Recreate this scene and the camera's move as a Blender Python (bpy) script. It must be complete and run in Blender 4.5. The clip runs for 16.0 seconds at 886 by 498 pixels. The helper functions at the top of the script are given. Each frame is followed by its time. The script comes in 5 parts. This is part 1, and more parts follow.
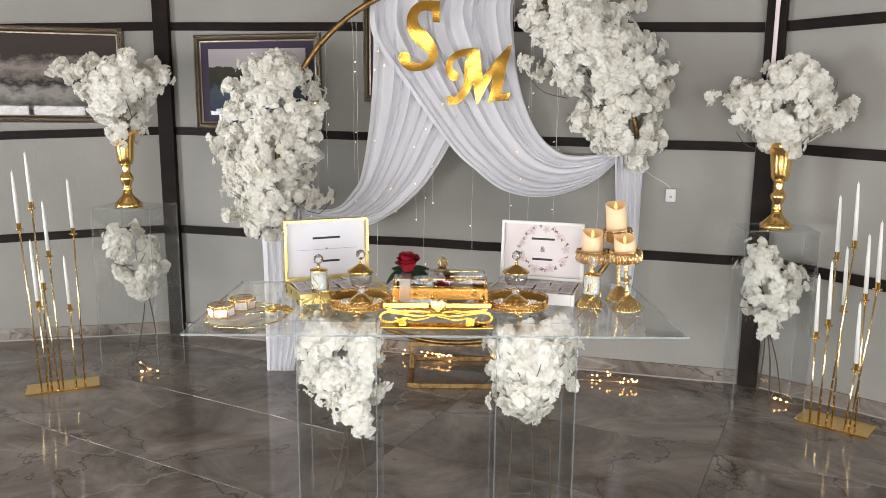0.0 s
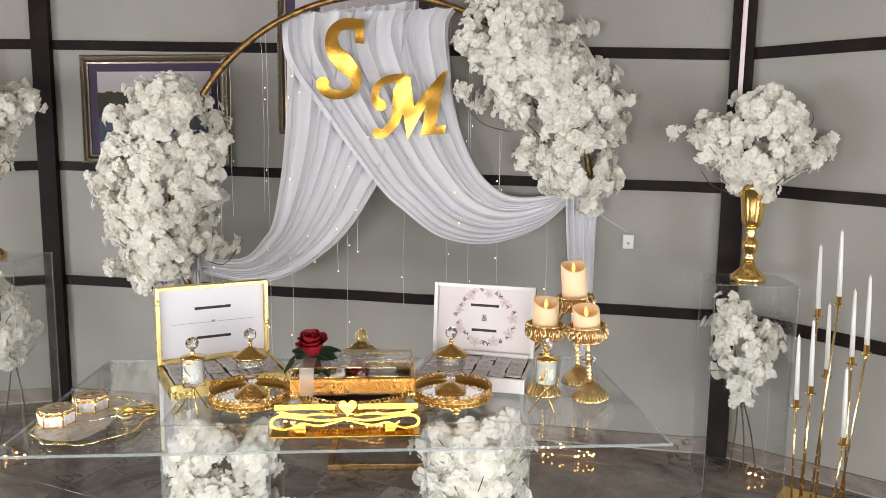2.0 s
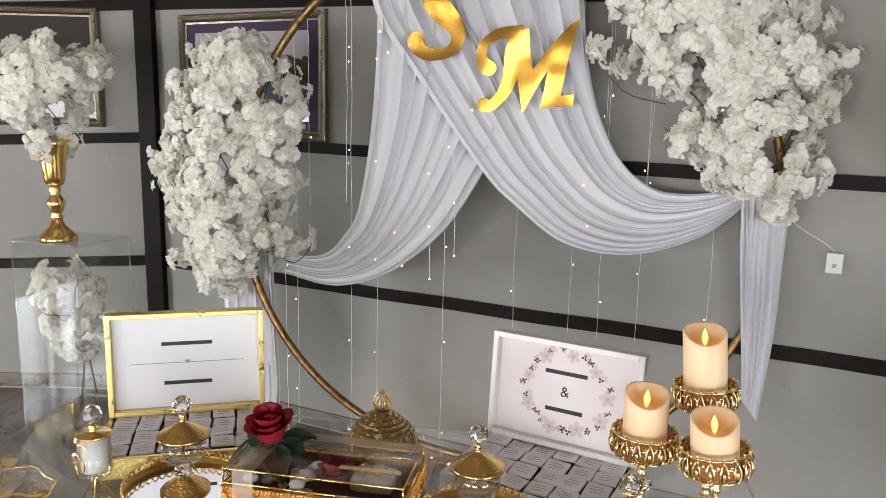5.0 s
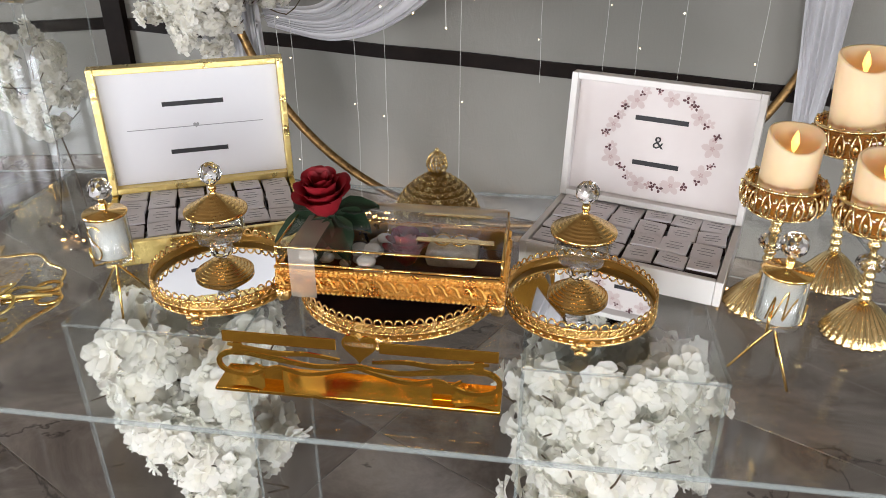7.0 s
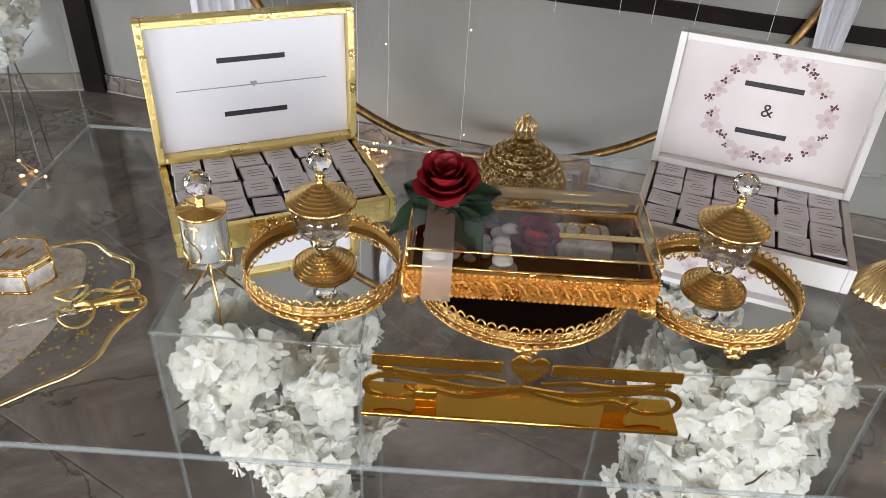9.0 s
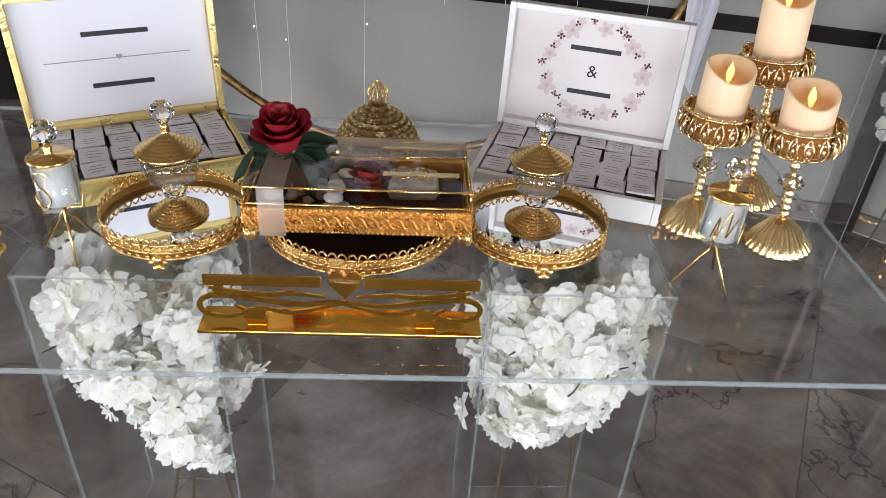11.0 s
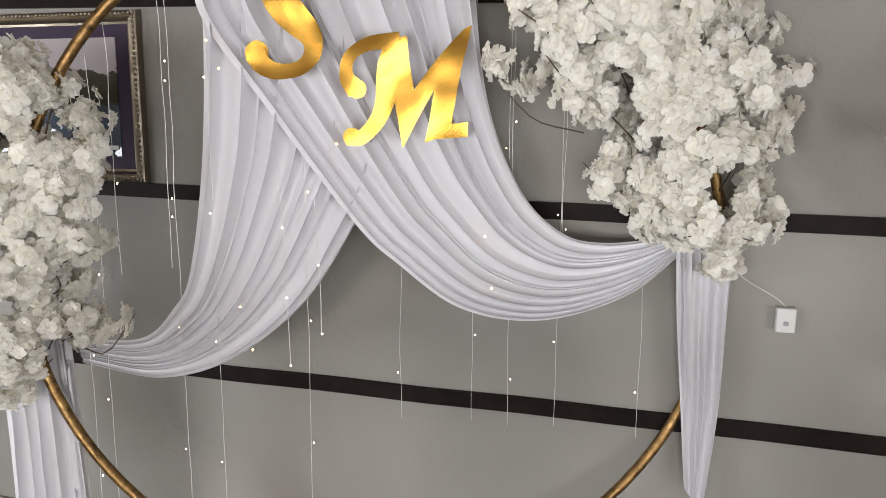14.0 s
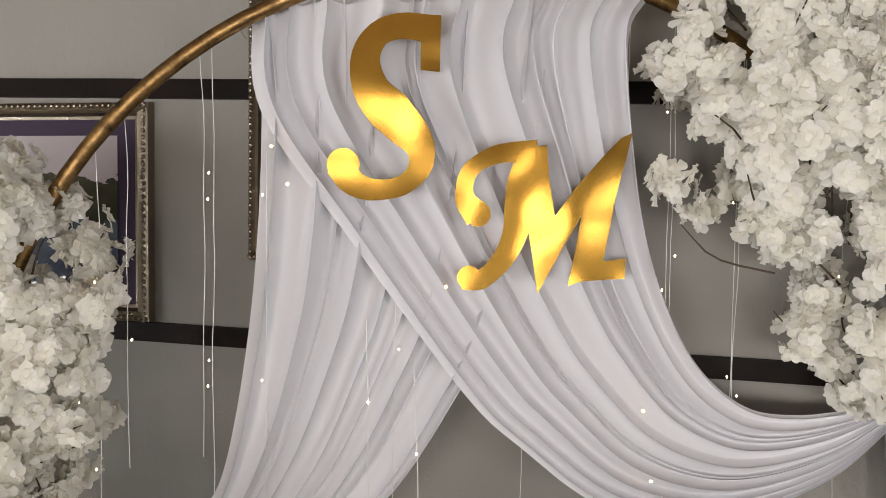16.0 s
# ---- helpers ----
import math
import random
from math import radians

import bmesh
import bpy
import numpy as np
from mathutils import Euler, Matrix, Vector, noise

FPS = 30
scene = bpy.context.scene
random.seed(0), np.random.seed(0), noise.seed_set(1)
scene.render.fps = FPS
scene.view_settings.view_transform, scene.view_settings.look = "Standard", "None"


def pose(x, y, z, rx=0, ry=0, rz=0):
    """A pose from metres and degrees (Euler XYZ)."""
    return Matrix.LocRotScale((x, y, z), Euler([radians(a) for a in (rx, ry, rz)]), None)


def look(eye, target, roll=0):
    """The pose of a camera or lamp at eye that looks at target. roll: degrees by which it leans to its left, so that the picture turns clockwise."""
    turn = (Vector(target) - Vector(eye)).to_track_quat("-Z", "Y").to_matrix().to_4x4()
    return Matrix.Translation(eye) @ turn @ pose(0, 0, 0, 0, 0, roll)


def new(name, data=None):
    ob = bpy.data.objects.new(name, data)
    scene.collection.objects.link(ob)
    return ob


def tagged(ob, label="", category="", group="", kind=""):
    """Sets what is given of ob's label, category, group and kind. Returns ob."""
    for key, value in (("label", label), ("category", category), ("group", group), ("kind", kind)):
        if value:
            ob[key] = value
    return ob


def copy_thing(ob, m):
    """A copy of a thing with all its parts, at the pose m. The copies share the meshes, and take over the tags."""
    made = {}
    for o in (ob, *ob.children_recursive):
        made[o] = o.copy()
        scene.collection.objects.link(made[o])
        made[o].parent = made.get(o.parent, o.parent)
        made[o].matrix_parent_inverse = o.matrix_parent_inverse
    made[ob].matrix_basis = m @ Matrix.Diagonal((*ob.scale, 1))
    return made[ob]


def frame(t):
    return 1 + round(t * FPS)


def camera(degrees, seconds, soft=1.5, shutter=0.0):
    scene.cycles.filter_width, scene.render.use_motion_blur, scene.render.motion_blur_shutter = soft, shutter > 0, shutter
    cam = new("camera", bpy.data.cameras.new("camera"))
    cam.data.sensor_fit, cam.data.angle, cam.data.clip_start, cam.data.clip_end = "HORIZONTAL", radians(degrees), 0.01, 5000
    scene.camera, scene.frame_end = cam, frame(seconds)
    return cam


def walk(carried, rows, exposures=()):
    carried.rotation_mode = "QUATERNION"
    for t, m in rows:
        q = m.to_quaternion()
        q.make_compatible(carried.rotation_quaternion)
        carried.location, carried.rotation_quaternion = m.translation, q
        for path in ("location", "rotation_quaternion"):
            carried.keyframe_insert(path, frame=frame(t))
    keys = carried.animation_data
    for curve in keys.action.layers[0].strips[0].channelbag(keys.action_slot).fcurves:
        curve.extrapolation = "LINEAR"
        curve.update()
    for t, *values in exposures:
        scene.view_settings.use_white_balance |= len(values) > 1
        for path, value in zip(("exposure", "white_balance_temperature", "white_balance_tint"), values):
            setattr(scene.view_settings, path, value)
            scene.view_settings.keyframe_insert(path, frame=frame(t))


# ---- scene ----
cam = camera(61.5, 16.0, soft=0.5)
PATH = [
    (0, (1.032, 0.106, 1.398), (0.534, 2.011, 1.047), 0.5),
    (0.5, (1.016, 0.247, 1.39), (0.538, 2.154, 1.024), 0.7),
    (1, (0.993, 0.426, 1.419), (0.555, 2.342, 1.05), 1.0),
    (1.5, (0.962, 0.548, 1.424), (0.577, 2.483, 1.097), 0.9),
    (2, (0.968, 0.654, 1.434), (0.614, 2.602, 1.156), 0.8),
    (2.5, (1.03, 0.814, 1.446), (0.618, 2.757, 1.21), 1.1),
    (3, (1.1, 0.96, 1.403), (0.588, 2.884, 1.215), 1.9),
    (3.2, (1.112, 0.998, 1.394), (0.558, 2.91, 1.206), 2.0),
    (5.3, (1.079, 1.544, 1.459), (0.201, 3.288, 1.024), 1.3),
    (5.5, (1.072, 1.554, 1.445), (0.187, 3.28, 0.957), 1.2),
    (6, (0.979, 1.523, 1.375), (0.176, 3.249, 0.764), -0.3),
    (6.5, (0.914, 1.538, 1.339), (0.202, 3.24, 0.567), -0.3),
    (7, (0.824, 1.642, 1.334), (0.138, 3.273, 0.401), 0.1),
    (7.5, (0.728, 1.738, 1.379), (0.047, 3.283, 0.308), 0.2),
    (8, (0.596, 1.751, 1.421), (-0.019, 3.246, 0.244), 0.3),
    (8.2, (0.507, 1.718, 1.395), (-0.051, 3.28, 0.278), 2.0),
    (10.3, (0.566, 1.654, 1.378), (0.209, 3.207, 0.169), 3.4),
    (10.5, (0.623, 1.636, 1.377), (0.287, 3.213, 0.193), 3.5),
    (11, (0.708, 1.584, 1.362), (0.38, 3.217, 0.253), 3.6),
    (11.5, (0.752, 1.58, 1.367), (0.412, 3.277, 0.365), 2.8),
    (12, (0.782, 1.588, 1.382), (0.434, 3.347, 0.498), 1.9),
    (12.5, (0.789, 1.622, 1.383), (0.416, 3.425, 0.602), 1.1),
    (13, (0.801, 1.745, 1.409), (0.394, 3.593, 0.761), 0.5),
    (13.5, (0.777, 1.931, 1.463), (0.337, 3.824, 0.991), 0.3),
    (14, (0.826, 2.067, 1.526), (0.303, 3.966, 1.182), 0.4),
    (14.5, (0.786, 2.255, 1.577), (0.256, 4.168, 1.331), 0.9),
    (15, (0.678, 2.377, 1.572), (0.176, 4.306, 1.408), 1.4),
    (15.5, (0.439, 2.476, 1.587), (0.034, 4.432, 1.49), 0.8),
    (16, (0.294, 2.487, 1.608), (-0.077, 4.449, 1.501), 0.9),
]
EXPOSURES = [(0, 0.1, 6600, 10), (3.2, 0.05, 6700, 10), (5.5, -0.02, 6500, 10), (7, 0.0, 6500, 10), (8.2, 0.0, 6450, 10), (11, 0.02, 6050, 11), (12.5, -0.05, 6350, 11), (13.5, 0.0, 6500, 10), (14.5, 0.08, 6850, 12), (16, -0.14, 7000, 12)]
walk(cam, [(t, look(eye, target, roll)) for t, eye, target, roll in PATH], EXPOSURES)

# ---- light and sky ----
world = bpy.data.worlds.new("sky")
scene.world = world
world.use_nodes = True
wn = world.node_tree.nodes
sky = wn.new("ShaderNodeTexSky")
sky.sky_type, sky.sun_disc = "NISHITA", False
sky.sun_elevation, sky.sun_rotation = radians(42), radians(160)
wn["Background"].inputs["Strength"].default_value = 0.12
world.node_tree.links.new(sky.outputs[0], wn["Background"].inputs["Color"])


def lamp(name, m, sx, sy, power, colour):
    d = bpy.data.lights.new(name, "AREA")
    d.shape, d.size, d.size_y, d.energy, d.color = "RECTANGLE", sx, sy, power, colour
    ob = new(name, d)
    ob.matrix_world = m
    return ob


# daylight in the window openings behind the camera and on the sides
lamp("window_light", look((-1.6, -3.13, 0.85), (-1.6, 0, 0.85)), 2.3, 1.4, 190, (0.97, 0.97, 0.98))
lamp("window_light", look((1.7, -3.13, 0.85), (1.7, 0, 0.85)), 2.3, 1.4, 190, (0.97, 0.97, 0.98))
lamp("window_light", look((4.41, 0.2, 0.85), (0, 0.2, 0.85)), 2.6, 1.3, 165, (0.9, 0.95, 1.0))
lamp("window_light", look((-4.6, 0.2, 0.85), (0, 0.2, 0.85)), 2.6, 1.3, 250, (0.88, 0.94, 1.0))


# ---- materials ----
def mat(name, colour, rough=0.5, metal=0.0, **k):
    m = bpy.data.materials.new(name)
    m.use_nodes = True
    b = m.node_tree.nodes["Principled BSDF"]
    b.inputs["Base Color"].default_value = (*colour, 1)
    b.inputs["Roughness"].default_value, b.inputs["Metallic"].default_value = rough, metal
    for key, v in k.items():
        b.inputs[key.replace("_", " ")].default_value = v
    return m


def node(m, kind, **k):
    n = m.node_tree.nodes.new(kind)
    for key, v in k.items():
        n.inputs[key.replace("_", " ")].default_value = v
    return n


def wire(m, a, b):
    m.node_tree.links.new(a, b)


def bsdf(m):
    return m.node_tree.nodes["Principled BSDF"]


def ramp(m, src, stops):
    r = node(m, "ShaderNodeValToRGB")
    e = r.color_ramp.elements
    while len(e) < len(stops):
        e.new(0.5)
    for el, (p, c) in zip(e, stops):
        el.position, el.color = p, (*c, 1)
    wire(m, src, r.inputs[0])
    return r.outputs[0]


def noise_tex(m, scale, detail=4.0, rough=0.55, stretch=None, distortion=0.0, per_object=False):
    tc = node(m, "ShaderNodeTexCoord")
    out = tc.outputs["Object"]
    if per_object:
        info = node(m, "ShaderNodeObjectInfo")
        add = node(m, "ShaderNodeVectorMath")
        mul = node(m, "ShaderNodeVectorMath")
        mul.operation = "SCALE"
        mul.inputs[0].default_value = (31.0, 17.0, 9.0)
        wire(m, info.outputs["Random"], mul.inputs["Scale"])
        wire(m, out, add.inputs[0])
        wire(m, mul.outputs[0], add.inputs[1])
        out = add.outputs[0]
    if stretch:
        mp = node(m, "ShaderNodeMapping")
        mp.inputs["Scale"].default_value = stretch
        wire(m, out, mp.inputs[0])
        out = mp.outputs[0]
    n = node(m, "ShaderNodeTexNoise", Scale=scale, Detail=detail, Roughness=rough, Distortion=distortion)
    wire(m, out, n.inputs["Vector"])
    return n.outputs["Fac"]


def bump(m, src, strength, distance=0.01):
    b = node(m, "ShaderNodeBump", Strength=strength, Distance=distance)
    wire(m, src, b.inputs["Height"])
    wire(m, b.outputs[0], bsdf(m).inputs["Normal"])


def mixed(m, fac, a, b):
    """A colour between the sockets or colours a and b."""
    x = node(m, "ShaderNodeMix")
    x.data_type = "RGBA"
    wire(m, fac, x.inputs[0])
    for s, v in ((x.inputs[6], a), (x.inputs[7], b)):
        if isinstance(v, tuple):
            s.default_value = (*v, 1)
        else:
            wire(m, v, s)
    return x.outputs[2]


# grey wall paint, faintly blotched, with brush and trowel marks
PAINT = mat("grey_wall_paint", (0.42, 0.42, 0.4), 0.55)
big = noise_tex(PAINT, 1.3, 3)
wire(PAINT, ramp(PAINT, big, [(0.3, (0.228, 0.217, 0.198)), (0.7, (0.285, 0.272, 0.251))]), bsdf(PAINT).inputs["Base Color"])
rough_coat = node(PAINT, "ShaderNodeMath")
rough_coat.operation = "MULTIPLY_ADD"
rough_coat.inputs[1].default_value = 0.45
wire(PAINT, noise_tex(PAINT, 75, 6, 0.7, (1, 1, 0.5)), rough_coat.inputs[0])
wire(PAINT, noise_tex(PAINT, 14, 5, 0.65, (1, 1, 0.7), 0.6), rough_coat.inputs[2])
bump(PAINT, rough_coat.outputs[0], 0.55, 0.006)

DARK = mat("dark_brown_beam_paint", (0.022, 0.014, 0.012), 0.5, 0.0, Specular_IOR_Level=0.1)
bump(DARK, noise_tex(DARK, 25, 5, 0.6, (1, 1, 1)), 0.4, 0.004)
wire(DARK, ramp(DARK, noise_tex(DARK, 6), [(0.35, (0.007, 0.0045, 0.004)), (0.75, (0.018, 0.011, 0.009))]), bsdf(DARK).inputs["Base Color"])

# unseen ceiling; its brown is chosen to warm and dim the upper walls
CEIL = mat("stained_wood_ceiling", (0.22, 0.16, 0.11), 0.6)
bump(CEIL, noise_tex(CEIL, 40, 4, 0.5, (0.1, 1, 1)), 0.2, 0.003)


def marble(name):
    """Polished dark grey-brown stone with cloudy patches, pale threads and dark cracks; each tile differs."""
    m = mat(name, (0.1, 0.09, 0.085), 0.12)
    cloud = ramp(m, noise_tex(m, 2.1, 12, 0.7, distortion=0.7, per_object=True),
                 [(0.28, (0.055, 0.043, 0.037)), (0.47, (0.19, 0.16, 0.14)), (0.68, (0.36, 0.315, 0.28))])
    v1 = noise_tex(m, 0.8, 9, 0.56, distortion=0.35, per_object=True)
    crack = ramp(m, v1, [(0.494, (0, 0, 0)), (0.4968, (0.95, 0.95, 0.95)), (0.4995, (0, 0, 0))])
    v2 = noise_tex(m, 1.0, 5, 0.5, (0.5, 1.4, 1), 0.8, per_object=True)
    pale = ramp(m, v2, [(0.556, (0, 0, 0)), (0.561, (0.7, 0.7, 0.7)), (0.567, (0, 0, 0))])
    c = mixed(m, crack, cloud, (0.018, 0.014, 0.013))
    c = mixed(m, pale, c, (0.38, 0.34, 0.31))
    wire(m, c, bsdf(m).inputs["Base Color"])
    r = ramp(m, noise_tex(m, 5, 5), [(0.3, (0.035,) * 3), (0.75, (0.11,) * 3)])
    wire(m, r, bsdf(m).inputs["Roughness"])
    return m


MARBLE = marble("polished_grey_stone")
GROUT = mat("pale_grout", (0.33, 0.31, 0.29), 0.8)


def metal(name, colour, rough, grain=0.0, scale=200):
    m = mat(name, colour, rough, 1.0)
    n = noise_tex(m, 30, 5)
    wire(m, ramp(m, n, [(0.3, (rough * 0.7,) * 3), (0.75, (min(1, rough * 1.5),) * 3)]), bsdf(m).inputs["Roughness"])
    if grain:
        bump(m, noise_tex(m, scale, 3), grain, 0.002)
    return m


GOLD = metal("polished_gold", (0.93, 0.62, 0.22), 0.16)
GOLD_CAST = metal("cast_gold", (0.9, 0.6, 0.24), 0.24, 0.5, 260)
GOLD_SATIN = metal("satin_gold", (0.74, 0.5, 0.19), 0.2, 0.06, 400)
GOLD_PALE = metal("pale_champagne_gold", (0.85, 0.66, 0.34), 0.22, 0.2, 300)
GOLD_FOIL = metal("crinkled_gold_foil", (0.83, 0.66, 0.27), 0.3, 0.9, 120)
FOIL = metal("gold_mirror_foil", (0.46, 0.25, 0.045), 0.24)
bump(FOIL, noise_tex(FOIL, 5, 1), 0.55, 0.05)
for lk in list(bsdf(FOIL).inputs["Roughness"].links):
    FOIL.node_tree.links.remove(lk)
GOLD_ACRYLIC = metal("orange_gold_mirror_acrylic", (0.8, 0.44, 0.07), 0.1)
GOLD_DARK = metal("shaded_antique_gold", (0.55, 0.34, 0.1), 0.35, 0.4, 200)
BRONZE = metal("worn_bronze_paint", (0.42, 0.27, 0.1), 0.4, 0.4, 90)
wire(BRONZE, ramp(BRONZE, noise_tex(BRONZE, 35, 6, 0.7), [(0.4, (0.36, 0.22, 0.09)), (0.58, (0.2, 0.12, 0.05)), (0.7, (0.04, 0.028, 0.018))]), bsdf(BRONZE).inputs["Base Color"])
MIRROR = mat("mirror", (0.9, 0.92, 0.92), 0.02, 1.0)


def clear(name, tint, gloss=0.03, ior=1.49):
    """Clear sheet: lets light through, with more gloss at grazing angles."""
    m = bpy.data.materials.new(name)
    m.use_nodes = True
    t = m.node_tree
    t.nodes.remove(t.nodes["Principled BSDF"])
    a, g, f, x = (t.nodes.new("ShaderNode" + k) for k in ("BsdfTransparent", "BsdfGlossy", "LayerWeight", "MixShader"))
    p, q = t.nodes.new("ShaderNodeMath"), t.nodes.new("ShaderNodeMath")
    p.operation, q.operation = "POWER", "MULTIPLY_ADD"
    p.inputs[1].default_value = 4.5
    f0 = ((ior - 1) / (ior + 1)) ** 2
    q.inputs[1].default_value, q.inputs[2].default_value = 0.75, f0
    a.inputs[0].default_value = (*tint, 1)
    g.inputs["Roughness"].default_value = gloss
    f.inputs["Blend"].default_value = 0.5
    t.links.new(f.outputs["Facing"], p.inputs[0])
    t.links.new(p.outputs[0], q.inputs[0])
    t.links.new(q.outputs[0], x.inputs[0])
    t.links.new(a.outputs[0], x.inputs[1])
    t.links.new(g.outputs[0], x.inputs[2])
    t.links.new(x.outputs[0], t.nodes["Material Output"].inputs[0])
    return m


ACRYLIC = clear("clear_acrylic", (0.985, 0.992, 0.99))
BOWL = clear("thick_clear_glass", (0.93, 0.94, 0.94), 0.03, 1.85)
PANE = clear("clear_glass", (0.95, 0.96, 0.96))
AMBER = clear("amber_glass", (0.8, 0.6, 0.33), 0.05, 1.75)


def edge_mat():
    m = bpy.data.materials.new("polished_acrylic_edge")
    m.use_nodes = True
    t = m.node_tree
    b = t.nodes["Principled BSDF"]
    b.inputs["Base Color"].default_value = (0.36, 0.4, 0.4, 1)
    b.inputs["Roughness"].default_value = 0.15
    a, x = t.nodes.new("ShaderNodeBsdfTransparent"), t.nodes.new("ShaderNodeMixShader")
    x.inputs[0].default_value = 0.3
    t.links.new(a.outputs[0], x.inputs[1])
    t.links.new(b.outputs[0], x.inputs[2])
    t.links.new(x.outputs[0], t.nodes["Material Output"].inputs[0])
    return m


EDGE = edge_mat()
CRYSTAL = mat("cut_crystal", (1, 1, 1), 0.0, 0.0, Transmission_Weight=1.0, IOR=1.55)
GLASS = mat("blown_glass", (1, 1, 1), 0.0, 0.0, Transmission_Weight=1.0, IOR=1.3)


def cloth(name, colour, see, rough=0.8):
    """Thin fabric or petal: diffuse with light coming through it."""
    m = mat(name, colour, rough)
    t = m.node_tree
    tr, x = t.nodes.new("ShaderNodeBsdfTranslucent"), t.nodes.new("ShaderNodeMixShader")
    tr.inputs[0].default_value = (*colour, 1)
    x.inputs[0].default_value = see
    out = t.nodes["Material Output"]
    t.links.new(bsdf(m).outputs[0], x.inputs[1])
    t.links.new(tr.outputs[0], x.inputs[2])
    t.links.new(x.outputs[0], out.inputs[0])
    return m


CHIFFON = cloth("white_chiffon", (0.68, 0.675, 0.71), 0.1)
bump(CHIFFON, noise_tex(CHIFFON, 700, 2), 0.08, 0.001)
PETAL = cloth("white_silk_petal", (0.96, 0.94, 0.88), 0.5, 0.7)
geo = node(PETAL, "ShaderNodeNewGeometry")
wire(PETAL, ramp(PETAL, geo.outputs["Random Per Island"], [(0.0, (0.92, 0.9, 0.81)), (0.4, (0.955, 0.94, 0.9)), (1.0, (0.96, 0.955, 0.94))]), bsdf(PETAL).inputs["Base Color"])
TWIG = mat("brown_twig", (0.07, 0.045, 0.025), 0.7)
LEAF = mat("dark_green_silk_leaf", (0.012, 0.035, 0.016), 0.45)
bump(LEAF, noise_tex(LEAF, 60, 3, 0.5, (1, 5, 1)), 0.4, 0.002)
ROSE = cloth("red_velvet_petal", (0.3, 0.008, 0.018), 0.12, 0.6)
WHITE = mat("white_satin_paint", (0.74, 0.72, 0.71), 0.4)
bump(WHITE, noise_tex(WHITE, 90, 4), 0.06, 0.002)
CARD = mat("white_card", (0.72, 0.72, 0.77), 0.6)
PINK_CARD = mat("blush_card", (0.8, 0.74, 0.73), 0.6)
wire(PINK_CARD, ramp(PINK_CARD, noise_tex(PINK_CARD, 9), [(0.35, (0.72, 0.67, 0.67)), (0.7, (0.67, 0.61, 0.61))]), bsdf(PINK_CARD).inputs["Base Color"])
WRAP = mat("white_printed_wrapper", (0.74, 0.72, 0.76), 0.5)
INK = mat("black_ink", (0.02, 0.02, 0.025), 0.6)
GREY_INK = mat("grey_ink", (0.3, 0.3, 0.33), 0.6)
CHOC = mat("dark_chocolate", (0.05, 0.03, 0.035), 0.5)
BLOSSOM_PINK = mat("pink_print", (0.5, 0.36, 0.36), 0.6)
BLOSSOM_PALE = mat("pale_pink_print", (0.6, 0.5, 0.5), 0.6)
BUD_RED = mat("dark_red_print", (0.1, 0.035, 0.045), 0.6)
WAX = mat("ivory_wax", (0.84, 0.62, 0.4), 0.45, 0.0, Emission_Color=(1, 0.5, 0.2, 1), Emission_Strength=0.03, Subsurface_Weight=0.35, Subsurface_Radius=(0.03, 0.015, 0.006), Subsurface_Scale=0.6)
wire(WAX, ramp(WAX, noise_tex(WAX, 14), [(0.3, (0.79, 0.6, 0.38)), (0.7, (0.75, 0.53, 0.31))]), bsdf(WAX).inputs["Base Color"])
TAPER = mat("white_taper_wax", (0.82, 0.82, 0.8), 0.35)
FLAME = mat("led_flame", (1, 0.5, 0.1), 0.4, 0.0, Emission_Color=(1, 0.5, 0.12, 1), Emission_Strength=2.5)
GLOW = mat("fairy_led", (1, 0.85, 0.6), 0.4, 0.0, Emission_Color=(1, 0.82, 0.55, 1), Emission_Strength=7.0)
GLOW_WARM = mat("warm_fairy_led", (1, 0.6, 0.25), 0.4, 0.0, Emission_Color=(1, 0.55, 0.18, 1), Emission_Strength=9.0)
WIRE = mat("clear_wire", (0.62, 0.62, 0.6), 0.3)
COPPER = metal("copper_wire", (0.8, 0.5, 0.25), 0.3)
PLASTIC = mat("white_plastic", (0.58, 0.58, 0.57), 0.4)
PEARL = mat("mother_of_pearl", (0.82, 0.8, 0.77), 0.2)
wire(PEARL, ramp(PEARL, noise_tex(PEARL, 45, 4, 0.6, distortion=1.5), [(0.35, (0.6, 0.57, 0.55)), (0.6, (0.88, 0.87, 0.85))]), bsdf(PEARL).inputs["Base Color"])
STONE = mat("white_pebble", (0.75, 0.72, 0.68), 0.35)
VELVET = mat("dark_brown_velvet", (0.07, 0.022, 0.018), 0.9)
SILVER_FRAME = metal("tarnished_silver_gilt", (0.27, 0.23, 0.18), 0.38, 0.7, 60)
PURPLE = mat("purple_mat_board", (0.035, 0.02, 0.05), 0.7)
RIBBON = cloth("sheer_ribbon", (0.82, 0.74, 0.66), 0.2)
for key in RIBBON.node_tree.nodes:
    if key.type == "BSDF_TRANSLUCENT":
        gauze = RIBBON.node_tree.nodes.new("ShaderNodeBsdfTransparent")
        for lk in list(key.outputs[0].links):
            lk.to_socket.node.inputs[0].default_value = 0.68
            RIBBON.node_tree.links.new(gauze.outputs[0], lk.to_socket)
BOX_GOLD = metal("orange_cast_gold", (0.82, 0.45, 0.12), 0.3, 0.9, 150)
# darkened gold: shade in the dome's openwork gaps, put into the colour
DOME_GAP_SHADE = metal("gold_gap_shade", (0.2, 0.12, 0.035), 0.45, 0.4, 200)
STRIP = mat("pale_pink_conduit", (0.7, 0.6, 0.6), 0.4)


